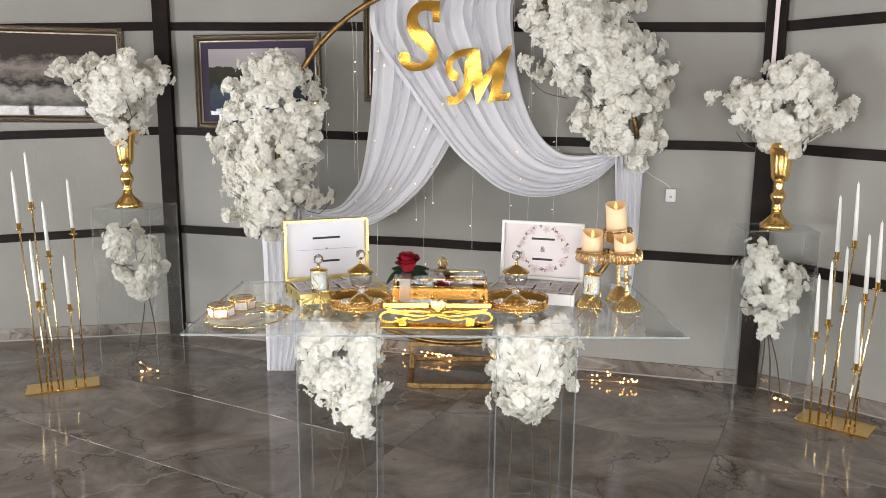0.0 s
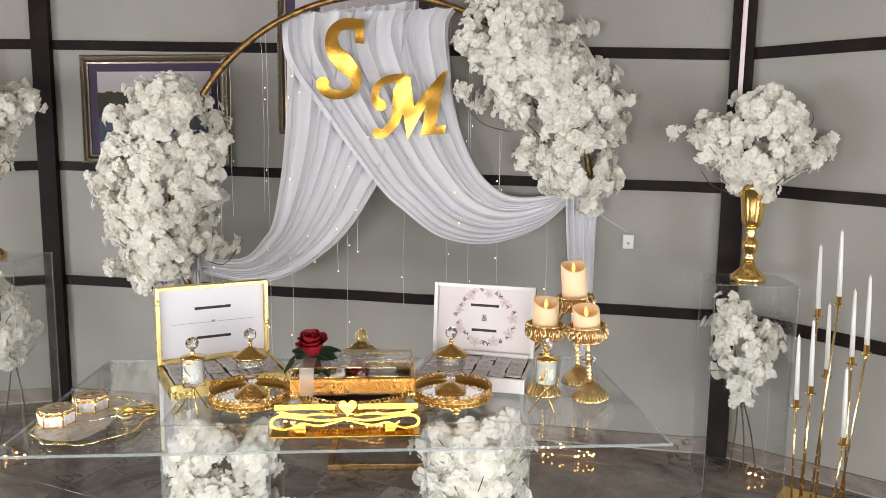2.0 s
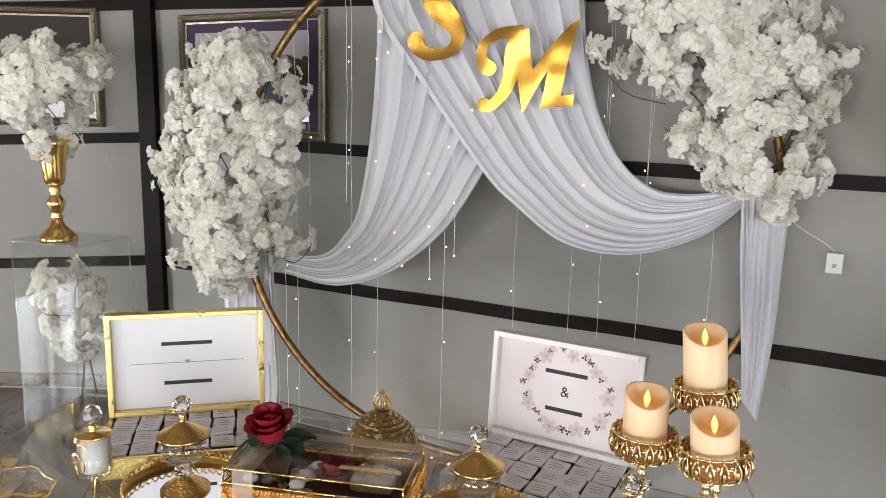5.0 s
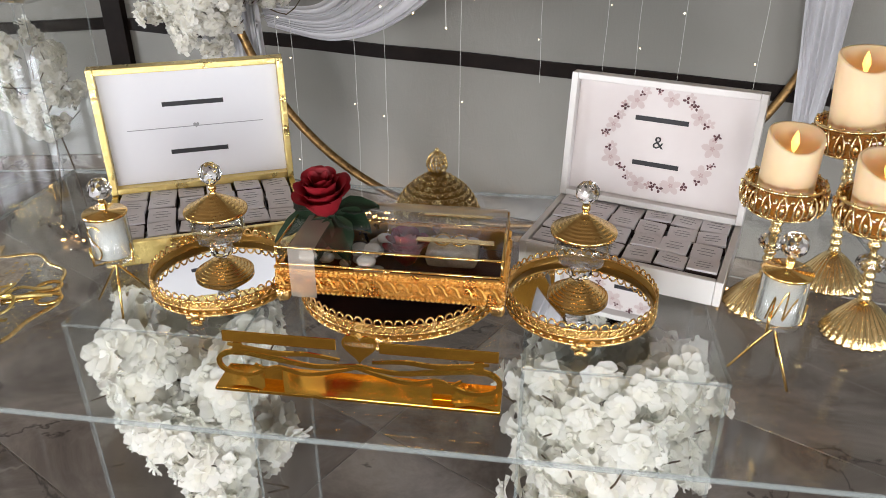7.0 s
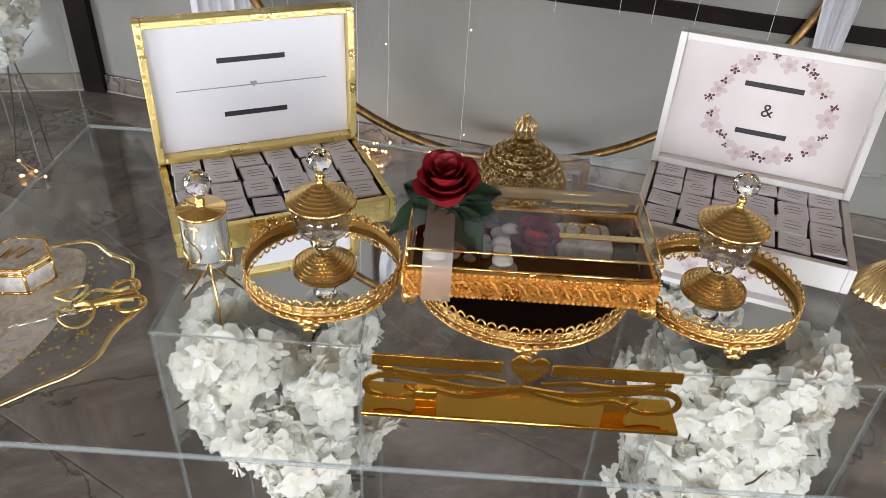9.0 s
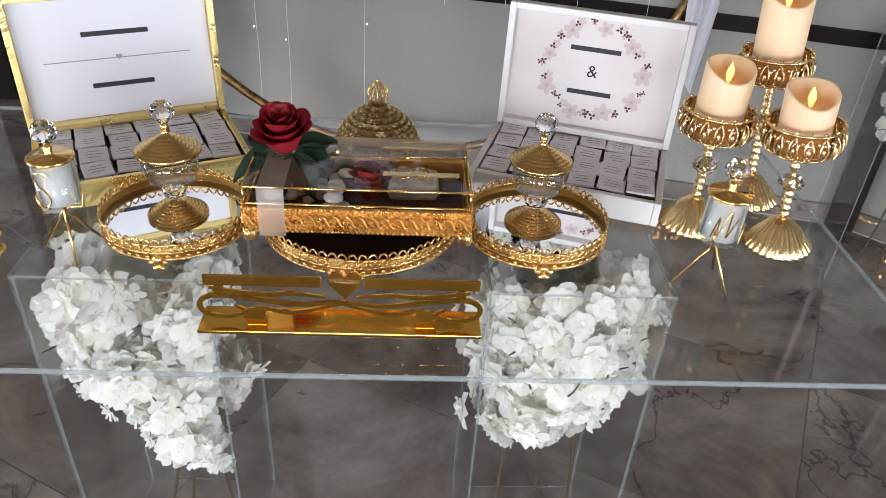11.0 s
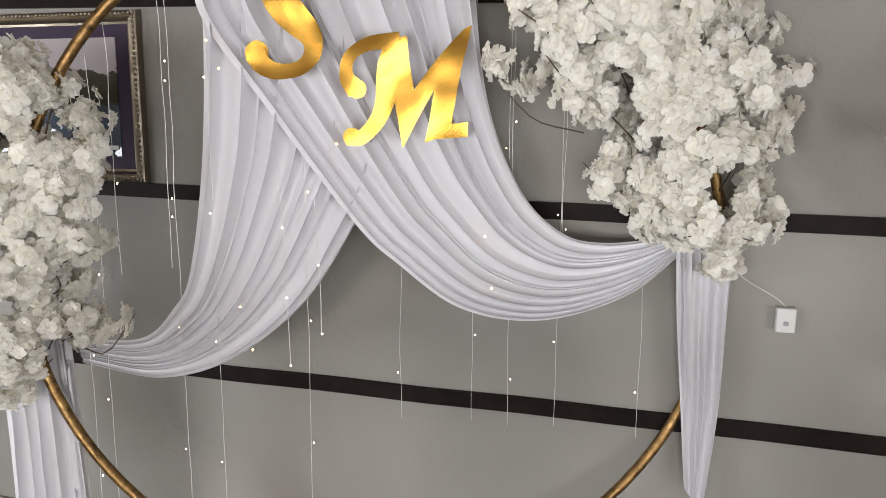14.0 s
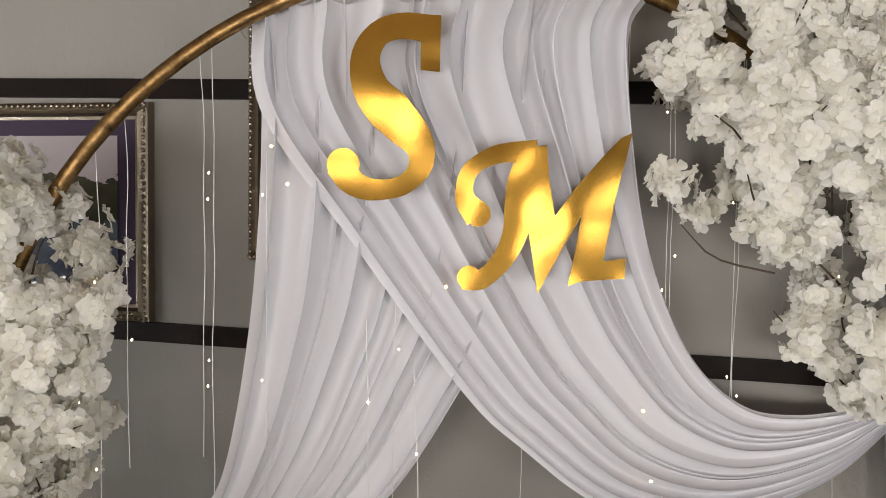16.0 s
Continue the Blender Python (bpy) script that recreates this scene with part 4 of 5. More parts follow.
def choc_box(m, w, d, lid_h, lean, shell, inner, card, label):
    b = thing("chocolate_box", m, label, "gift box", "chocolate boxes")
    t, h = 0.011, 0.041
    part("tray", box(w - 2 * t, d - 2 * t, 0.006, (0, 0, 0.004)), inner, b)
    for s in (-1, 1):
        part("side_wall", box(t, d - 0.0005, h, (s * (w / 2 - t / 2), 0, h / 2), 0.0015), shell, b)
        part("end_wall", box(w - 2 * t - 0.0006, t, h, (0, s * (d / 2 - t / 2), h / 2), 0.0015), shell, b)
    lid = part("lid", box(w, 0.007, lid_h, (0, 0.0, lid_h / 2)), shell, b, at=pose(0, d / 2 - 0.004, h + 0.001, lean))
    part("inner_card", box(w - 2 * t - 0.001, 0.002, lid_h - 2 * t - 0.001, (0, -0.0052, lid_h / 2)), card, lid)
    for s in (-1, 1):
        part("lid_rim", box(t, 0.02, lid_h, (s * (w / 2 - t / 2), -0.0138, lid_h / 2), 0.0012), shell, lid)
    for z in (t / 2, lid_h - t / 2):
        part("lid_rim", box(w - 2 * t - 0.0006, 0.02, t, (0, -0.0138, z), 0.0012), shell, lid)
    return b, lid


WB = (0.325, 0.228)
mw = on_table(0.397, 0.505, TOP, 25)
wbox, wlid = choc_box(mw, *WB, 0.226, -1, GOLD_FOIL, WHITE, CARD, "open gold foil gift box with white lid card and chocolates")
for z, w in ((0.154, 0.105), (0.066, 0.1)):
    part("name_bar", box(w, 0.001, 0.008, (0.0, -0.0068, z)), INK, wlid)
part("rule", box(0.235, 0.001, 0.0012, (0, -0.0068, 0.111)), GREY_INK, wlid)
part("heart", extrude(heart(0.0055), 0.001, pose(0, -0.0077, 0.113)), GREY_INK, wlid)
mp = on_table(1.132, 0.507, TOP, -18.5)
pbox, plid = choc_box(mp, 0.314, 0.228, 0.218, -5, WHITE, WHITE, PINK_CARD, "open white gift box with floral lid card and chocolates")
for z, w in ((0.152, 0.088), (0.075, 0.078)):
    part("name_bar", box(w, 0.001, 0.008, (0.0, -0.0068, z)), INK, plid)
amp = words("&", 0.03)
part("ampersand", amp, INK, plid, at=pose(0, -0.0075, 0.113, 90, 0, 0))
wr = np.random.default_rng(4)
pale, pink, buds = bmesh.new(), bmesh.new(), bmesh.new()


def blot(bm, x, z, r, y, petals=5):
    a0 = wr.uniform(0, 6)
    for k in range(petals):
        a = a0 + 2 * math.pi * k / petals
        c = (x + r * 0.62 * math.cos(a), z + r * 0.62 * math.sin(a))
        q = [bm.verts.new((c[0] + r * (0.52 * math.cos(a) * math.cos(t) - 0.36 * math.sin(a) * math.sin(t)), y, c[1] + r * (0.52 * math.sin(a) * math.cos(t) + 0.36 * math.cos(a) * math.sin(t)))) for t in np.linspace(0, 2 * math.pi, 8, endpoint=False)]
        bm.faces.new(q)


for k in range(26):
    a = 2 * math.pi * k / 26 + wr.uniform(-0.06, 0.06)
    r = 0.082 + wr.uniform(-0.006, 0.008)
    x, z = r * 1.05 * math.cos(a), 0.113 + r * 0.98 * math.sin(a)
    if k % 3 == 0:
        blot(pale, x, z, wr.uniform(0.012, 0.016), -0.0067)
        blot(pink, x, z, 0.004, -0.0071)
    elif k % 3 == 1:
        blot(pink, x, z, wr.uniform(0.004, 0.007), -0.0069, 4)
        for _ in range(2):
            blot(buds, x + wr.uniform(-0.008, 0.008), z + wr.uniform(-0.006, 0.006), wr.uniform(0.004, 0.0062), -0.0073, 3)
    else:
        blot(buds, x, z, wr.uniform(0.004, 0.0065), -0.0073, 3)
        blot(pale, x + 0.006, z + 0.004, 0.008, -0.0066)
part("wreath_blossom", pale, BLOSSOM_PALE, plid)["kind"] = "stuff"
part("wreath_tint", pink, BLOSSOM_PINK, plid)["kind"] = "stuff"
part("wreath_bud", buds, BUD_RED, plid)["kind"] = "stuff"
first = None
for m, w, d in ((mw, 0.325, 0.228), (mp, 0.314, 0.228)):
    for i in range(6):
        for j in range(4):
            q = m @ pose((i - 2.5) * (w - 0.026) / 6 + wr.uniform(-0.002, 0.002), (j - 1.5) * 0.0485 + wr.uniform(-0.002, 0.002), 0.021 + wr.uniform(0, 0.005), wr.uniform(-5, 5), wr.uniform(-4, 4), wr.uniform(-4, 4))
            if first is None:
                first = chocolate(q, 0)
                for k, (zz, ln) in enumerate(((0.009, 0.02), (0.0, 0.028), (-0.009, 0.02))):
                    part("print_bar", box(ln, 0.0014, 0.0006, (0, zz, 0.0191)), GREY_INK, first)
            else:
                copy_thing(first, q)
    for j in range(4):
        bar = thing("chocolate_divider", m @ pose(0, (j - 1.5) * 0.0485, 0.0072), "white card riser under a row of chocolates", "divider", "box dividers")
        part("riser", box(0.286, 0.04, 0.0125, (0, 0, 0.00625)), CARD, bar)


# ---- gold mirror trays ----
def tray(m, r, label):
    t = thing("mirror_tray", m, label, "tray", "mirror trays")
    part("mirror", lathe([(0, 0.024), (r - 0.004, 0.024), (r - 0.004, 0.028), (0, 0.028)], 56), MIRROR, t)
    bm = bmesh.new()
    for z, rr in ((0.018, 0.0022), (0.028, 0.0016), (0.04, 0.0018)):
        add(bm, tube(circle(r, 64, z), rr, 6, True))
    part("band", lathe([(r - 0.0014, 0.017), (r - 0.0006, 0.017), (r - 0.0006, 0.0385), (r - 0.0014, 0.0385), (r - 0.0014, 0.017)], 64), GOLD_DARK, t, "thin gold band", smooth=True)
    n = int(2 * math.pi * r / 0.0135)
    for k in range(n):
        a = 2 * math.pi * k / n
        mm = Matrix.Rotation(a, 4, "Z") @ Matrix.Translation((r, 0, 0))
        arc = [(0, 0.0058 * math.cos(t_), 0.041 + 0.009 * math.sin(t_)) for t_ in np.linspace(0, math.pi, 7)]
        add(bm, tube(arc, 0.0014, 5), mm)
        link = [(0.0008, 0.0056 * math.cos(t_) + 0.002 * math.sin(t_), 0.034 + 0.0046 * math.sin(t_)) for t_ in np.linspace(0, 2 * math.pi, 8, endpoint=False)]
        add(bm, tube(link, 0.0012, 4, True), mm)
        add(bm, ball(0.0032, 1, (0.001, 0, 0.0225), (0.6, 1.3, 1)), mm)
    part("filigree_rim", bm, GOLD_CAST, t, "openwork gold rim", smooth=True)
    for k in range(3):
        a = -math.pi / 2 + 2 * math.pi * k / 3
        f = bmesh.new()
        for dx, dz, rr in ((0, 0.018, 0.009), (0.009, 0.014, 0.006), (-0.009, 0.014, 0.006), (0, 0.006, 0.006), (0.005, 0.0045, 0.0045), (-0.005, 0.0045, 0.0045)):
            add(f, ball(rr, 1, (dx, 0, dz), (1, 0.6, 1)))
        part("foot", f, GOLD_CAST, t, smooth=True, at=pose((r + 0.001) * math.cos(a), (r + 0.001) * math.sin(a), 0, 0, 0, math.degrees(a) + 90))


tray(on_table(0.51, 0.302), 0.104, "round mirror tray with a gold filigree rim under a glass jar")
tray(on_table(1.041, 0.305), 0.105, "round mirror tray with a gold filigree rim under a glass jar")
tray(on_table(0.779, 0.32), 0.146, "round mirror tray with a gold filigree rim under a gold box")


def crystal(name, r, parent, at, squash=(1, 1, 1)):
    bm = bmesh.new()
    bmesh.ops.create_icosphere(bm, subdivisions=2, radius=r, matrix=Matrix.Diagonal((*squash, 1)))
    return part(name, bm, CRYSTAL, parent, "faceted crystal ball", at=at)


def jar(m):
    j = thing("sugar_jar", m, "footed clear glass jar with a ribbed gold lid and crystal knob", "jar", "glass jars")
    ribs = [(0, 0), (0.043, 0)]
    for k in range(7):
        r0, r1 = 0.043 - k * 0.0045, 0.043 - (k + 1) * 0.0045
        z = 0.002 + k * 0.0032
        ribs += [(r0, z + 0.0022), (r0 - 0.001, z + 0.0032), (r1 + 0.001, z + 0.0032)]
    part("foot", lathe(ribs + [(0, 0.027)], 40), GOLD_SATIN, j, "ribbed gold foot", smooth=True)
    crystal("neck", 0.0165, j, pose(0, 0, 0.0405), (1.1, 1.1, 0.82))
    bowl = [(0, 0.0545), (0.018, 0.0545), (0.033, 0.06), (0.0385, 0.075), (0.04, 0.1), (0.0382, 0.1002), (0.0365, 0.076), (0.031, 0.063), (0, 0.058)]
    b = part("bowl", lathe(bowl, 40), BOWL, j, "clear glass bowl", smooth=True)
    b.visible_shadow = False
    lid = [(0, 0.1015), (0.045, 0.1015), (0.0455, 0.104)]
    for k in range(7):
        r0, r1 = 0.045 - k * 0.0052, 0.045 - (k + 1) * 0.0052
        z = 0.104 + k * 0.0031
        lid += [(r0, z + 0.002), (r0 - 0.001, z + 0.003), (r1 + 0.001, z + 0.003)]
    lid += [(0.006, 0.129), (0.0035, 0.133), (0.006, 0.137), (0.0055, 0.142), (0.003, 0.146), (0, 0.146)]
    part("lid", lathe(lid, 40), GOLD_SATIN, j, "ribbed gold lid", smooth=True)
    crystal("knob", 0.0165, j, pose(0, 0, 0.161))


jar(on_table(0.512, 0.302, TOP + 0.0282))
jar(on_table(1.037, 0.307, TOP + 0.0282))


# ---- tripod cup holders ----
def cup_holder(m, letter_pts, label):
    h = thing("candle_cup", m, label, "candle holder", "tripod cups")
    for k in range(3):
        a = math.radians(-65 + 120 * k)
        c, s = math.cos(a), math.sin(a)
        part("leg", tube([(0.044 * c, 0.044 * s, 0.002), (0.002 * c, 0.002 * s, 0.066), (-0.012 * c, -0.012 * s, 0.0755), (-0.0295 * c, -0.0295 * s, 0.0765), (-0.0305 * c, -0.0305 * s, 0.105)], 0.0018, 6), GOLD, h, smooth=True)
    part("cup", lathe([(0, 0.0785), (0.0272, 0.0785), (0.0278, 0.081), (0.0278, 0.146), (0.0268, 0.146), (0.0266, 0.086), (0, 0.086)], 32), PANE, h, "clear glass cup", smooth=True)
    part("filling", lathe([(0, 0.0865), (0.0262, 0.0866), (0.0262, 0.142), (0, 0.1422)], 32), TAPER, h, "white wax filling", smooth=True)
    part("lid", lathe([(0, 0.1465), (0.0295, 0.1465), (0.03, 0.149), (0.0285, 0.151), (0.006, 0.152), (0.0045, 0.156), (0.006, 0.161), (0.004, 0.168), (0, 0.168)], 32), GOLD, h, "gold disc lid", smooth=True)
    crystal("knob", 0.0165, h, pose(0, 0, 0.184))
    pts = []
    for x, z in smooth_line(letter_pts, 40):
        a = -math.pi / 2 + x / 0.0286 - 0.25
        pts.append((0.0287 * math.cos(a), 0.0287 * math.sin(a), 0.113 + z))
    part("initial", tube(pts, 0.0011, 5), GOLD_SATIN, h, "thin gold script initial")


S_LINE = [(0.012, 0.021), (0.006, 0.026), (-0.004, 0.024), (-0.009, 0.016), (-0.004, 0.007), (0.005, -0.002), (0.009, -0.013), (0.004, -0.023), (-0.006, -0.025), (-0.013, -0.018)]
M_LINE = [(-0.016, -0.02), (-0.011, 0.006), (-0.009, 0.012), (-0.009, -0.018), (-0.001, 0.012), (0.004, 0.022), (0.004, -0.005), (0.003, -0.018), (0.011, 0.004), (0.016, 0.014)]
cup_holder(on_table(0.381, 0.238), S_LINE, "white candle cup with gold letter S on a gold tripod")
cup_holder(on_table(1.272, 0.198), M_LINE, "white candle cup with gold letter M on a gold tripod")


# ---- pillar candle holders ----
def candle_holder(m, h, candle, label):
    """h: height of the bowl's floor; candle: its height."""
    c = thing("candle_holder", m, label, "candle holder", "pillar candle holders")
    n = 28
    part("foot", lathe([(0, 0.0), (0.049, 0.0), (0.049, 0.003), (0.037, 0.019), (0.023, 0.036), (0.012, 0.048), (0, 0.049)], n * 4, lambda a, i: 1 + (0.045 if i in (1, 2, 3, 4) else 0) * math.cos(n * a)), GOLD_PALE, c, "pleated gold foot", smooth=True)
    g, prof, z = 0.0115, [(0, 0.0492)], 0.0494
    cz = 0.049 + (h - 0.049) * 0.55
    while z < h - 0.004:
        k = abs(z - cz) < 0.013
        prof += [(0.0055, z), (0.004 if k else 0.0088, z + g * 0.4), (0.004 if k else 0.0075, z + g * 0.75)]
        z += g
    part("stem", lathe(prof + [(0.004, h - 0.001), (0, h - 0.0005)], 20), GOLD_PALE, c, "beaded gold stem", smooth=True)
    crystal("crystal", 0.0175, c, pose(0, 0, cz), (1.1, 1.1, 0.72))
    R = 0.055
    prof = [(0, h), (0.02, h), (0.041, h + 0.006), (R - 0.003, h + 0.018), (R, h + 0.03), (R - 0.004, h + 0.046), (R - 0.007, h + 0.046), (R - 0.003, h + 0.03), (0.04, h + 0.009), (0, h + 0.003)]
    b = part("bowl", lathe(prof, 48), AMBER, c, "amber glass bowl", smooth=True)
    b.visible_shadow = False
    bm = bmesh.new()
    add(bm, tube(circle(R - 0.0035, 64, h + 0.047), 0.0022, 6, True))
    add(bm, tube(circle(0.043, 48, h + 0.006), 0.0018, 6, True))
    k_n = 17
    for k in range(k_n):
        mm = Matrix.Rotation(2 * math.pi * k / k_n, 4, "Z")
        drop = [(R + 0.0005 - 0.004 * abs(math.sin(t_)) ** 2, 0.0078 * math.cos(t_) * (0.75 - 0.25 * math.sin(t_)), h + 0.027 + 0.0165 * math.sin(t_)) for t_ in np.linspace(0, 2 * math.pi, 14, endpoint=False)]
        add(bm, tube(drop, 0.0015, 5, True), mm)
        add(bm, ball(0.005, 1, (R - 0.0005, 0, h + 0.024), (0.45, 0.75, 1.7)), mm)
        add(bm, ball(0.003, 1, (R - 0.001, 0.0112, h + 0.038), (0.7, 1, 1.2)), mm)
        add(bm, ball(0.0026, 1, (R - 0.0045, 0.0, h + 0.05)), mm)
    part("openwork", bm, GOLD_PALE, c, "gold teardrop openwork", smooth=True)
    r = 0.0358
    p = thing("pillar_candle", m @ pose(0, 0, h + 0.0035), "ivory LED pillar candle with a glowing flame tip", "candle", "pillar candles")
    seg = 40
    vs, fs = [], []
    tilt = lambda a: 0.011 * math.sin(a) + 0.003 * math.cos(2 * a)
    levels = [(r - 0.002, lambda a: 0.0), (r, lambda a: 0.003), (r, lambda a: candle + tilt(a) - 0.003), (r - 0.0015, lambda a: candle + tilt(a)), (r - 0.005, lambda a: candle + tilt(a) - 0.001), (r - 0.0075, lambda a: candle - 0.012 + tilt(a) * 0.5), (0.016, lambda a: candle - 0.021), (0.002, lambda a: candle - 0.024)]
    for rr, f in levels:
        for k in range(seg):
            a = 2 * math.pi * k / seg
            vs.append((rr * math.cos(a), rr * math.sin(a), f(a)))
    for i in range(len(levels) - 1):
        for k in range(seg):
            j = (k + 1) % seg
            fs.append((i * seg + k, i * seg + j, (i + 1) * seg + j, (i + 1) * seg + k))
    fs.append(tuple(range(seg))[::-1])
    mesh("wax", vs, fs, WAX, p, smooth=True)
    part("flame", lathe([(0, candle - 0.0242), (0.003, candle - 0.02), (0.0055, candle - 0.01), (0.0042, candle - 0.003), (0.0012, candle + 0.005), (0, candle + 0.0065)], 12), FLAME, p, "glowing plastic flame tip", smooth=True)


candle_holder(on_table(1.303, 0.366), 0.15, 0.108, "amber glass candle bowl on a beaded gold stem")
candle_holder(on_table(1.427, 0.448) @ pose(0, 0, 0.0045, 0, -5.0), 0.208, 0.134, "tallest amber glass candle bowl on a beaded gold stem")
candle_holder(on_table(1.422, 0.305) @ pose(0, 0, 0.0045, 0, -5.5), 0.157, 0.089, "amber glass candle bowl on a beaded gold stem")

# ---- gold ring box with a rose ----
GZ = TOP + 0.0515
gb = thing("ring_box", on_table(0.78, 0.297, GZ), "gold filigree ring box with a clear lid on a mirror tray", "box")
GW, GD, GH = 0.308, 0.155, 0.045
bm = bmesh.new()
for s in (-1, 1):
    add(bm, box(GW, 0.005, GH - 0.008, (0, s * (GD / 2 - 0.0025), GH / 2)))
    add(bm, box(0.005, GD - 0.0102, GH - 0.008, (s * (GW / 2 - 0.0025), 0, GH / 2)))
part("body", bm, BOX_GOLD, gb)
part("lining", box(GW - 0.012, GD - 0.012, 0.004, (0, 0, 0.008)), VELVET, gb, "dark velvet lining")
rn_box = np.random.default_rng(12)
bm = bmesh.new()
for side in range(4):
    ln = GW if side % 2 == 0 else GD
    off = GD / 2 if side % 2 == 0 else GW / 2
    mm = Matrix.Rotation(side * math.pi / 2, 4, "Z") @ Matrix.Translation((0, -off, 0))
    n = int(ln / 0.0068)
    for k in range(n):
        x = -ln / 2 + (k + 0.5) * ln / n
        for z in (0.006, 0.0395):
            add(bm, ball(0.0034, 1, (x, -0.0012, z), (1, 0.8, 1)), mm)
        add(bm, ball(0.002, 1, (x, -0.001, 0.0128)), mm)
        add(bm, ball(0.002, 1, (x, -0.001, 0.033)), mm)
        for z in (0.0175, 0.0225, 0.0275):
            add(bm, ball(rn_box.uniform(0.0014, 0.0026), 1, (x + rn_box.uniform(-0.002, 0.002), -0.0005, z)), mm)
    n = int(ln / 0.0165)
    for k in range(n):
        x = -ln / 2 + (k + 0.5) * ln / n
        add(bm, tube(smooth_line([(x - 0.0075, -0.001, 0.0285), (x - 0.004, -0.003, 0.031), (x, -0.0025, 0.023), (x + 0.004, -0.003, 0.015), (x + 0.0075, -0.001, 0.0175)], 9), 0.0026, 5), mm)
        add(bm, tube([(x - 0.006, -0.0015, 0.0165), (x - 0.001, -0.002, 0.0165)], 0.0015, 4), mm)
        add(bm, tube([(x + 0.001, -0.0015, 0.0295), (x + 0.006, -0.002, 0.0295)], 0.0015, 4), mm)
part("filigree", bm, BOX_GOLD, gb, "raised gold scroll pattern", smooth=True)
for sx in (-1, 1):
    for sy in (-1, 1):
        f = bmesh.new()
        add(f, box(0.02, 0.02, 0.02, (sx * (GW / 2 - 0.006), sy * (GD / 2 - 0.006), -0.002), 0.006))
        add(f, ball(0.006, 1, (sx * (GW / 2 - 0.003), sy * (GD / 2 - 0.003), -0.009)))
        part("foot", f, GOLD_CAST, gb, smooth=True)
lidz = GH + 0.026
bm = bmesh.new()
for z in (GH + 0.001, lidz):
    for a, b in (((-1, -1), (1, -1)), ((1, -1), (1, 1)), ((1, 1), (-1, 1)), ((-1, 1), (-1, -1))):
        add(bm, tube([(a[0] * (GW / 2 - 0.002), a[1] * (GD / 2 - 0.002), z), (b[0] * (GW / 2 - 0.002), b[1] * (GD / 2 - 0.002), z)], 0.0017, 6))
for sx in (-1, 1):
    for sy in (-1, 1):
        add(bm, tube([(sx * (GW / 2 - 0.002), sy * (GD / 2 - 0.002), GH), (sx * (GW / 2 - 0.002), sy * (GD / 2 - 0.002), lidz)], 0.0016, 6))
lid = part("lid_frame", bm, GOLD, gb, "thin gold lid frame", smooth=True)
bm = bmesh.new()
add(bm, box(GW - 0.006, GD - 0.006, 0.002, (0, 0, lidz)))
for s in (-1, 1):
    add(bm, box(GW - 0.008, 0.0018, lidz - GH - 0.003, (0, s * (GD / 2 - 0.003), (GH + lidz) / 2)))
    add(bm, box(0.0018, GD - 0.01, lidz - GH - 0.003, (s * (GW / 2 - 0.003), 0, (GH + lidz) / 2)))
part("lid_pane", bm, PANE, gb, "clear lid").visible_shadow = False
part("clasp", ball(0.005, 2, (0, -GD / 2 - 0.003, GH + 0.001), (1, 0.5, 0.9)), GOLD, gb)
part("name_bar", box(0.105, 0.011, 0.0015, (0.085, -0.03, lidz + 0.0018)), GOLD_PALE, gb, "gold lettering bar")
part("name_bar", box(0.1, 0.01, 0.0015, (0.08, 0.052, lidz + 0.0018)), GOLD_PALE, gb, "gold lettering bar")
rn = np.random.default_rng(9)
for k in range(26):
    x, y = rn.uniform(-0.125, -0.01), rn.uniform(-0.055, 0.03)
    st = thing("pebble", on_table(0.78, 0.297, GZ) @ pose(x, y, 0.0105 + 0.012 * (k % 3)), "small white pebble in the ring box", "pebble", "ring box pebbles")
    part("stone", ball(rn.uniform(0.007, 0.012), 2, (0, 0, 0.008), (1.2, 1, 0.75)), STONE, st, smooth=True)
for x in (0.06, 0.085):
    rg = thing("wedding_ring", on_table(0.78, 0.297, GZ) @ pose(x, 0.03, 0.0405, 20, 0, 0), "plain gold ring lying in the box", "ring", "wedding rings")
    part("band", tube(circle(0.011, 28, 0.004), 0.0018, 6, True), GOLD, rg, smooth=True)
for x, y in ((0.075, 0.03),):
    cu = thing("ring_cushion", on_table(0.78, 0.297, GZ) @ pose(x, y, 0.0105), "pale satin cushion under the rings", "cushion")
    part("pad", box(0.075, 0.06, 0.028, (0, 0, 0.0145), 0.009), PEARL, cu, smooth=True)


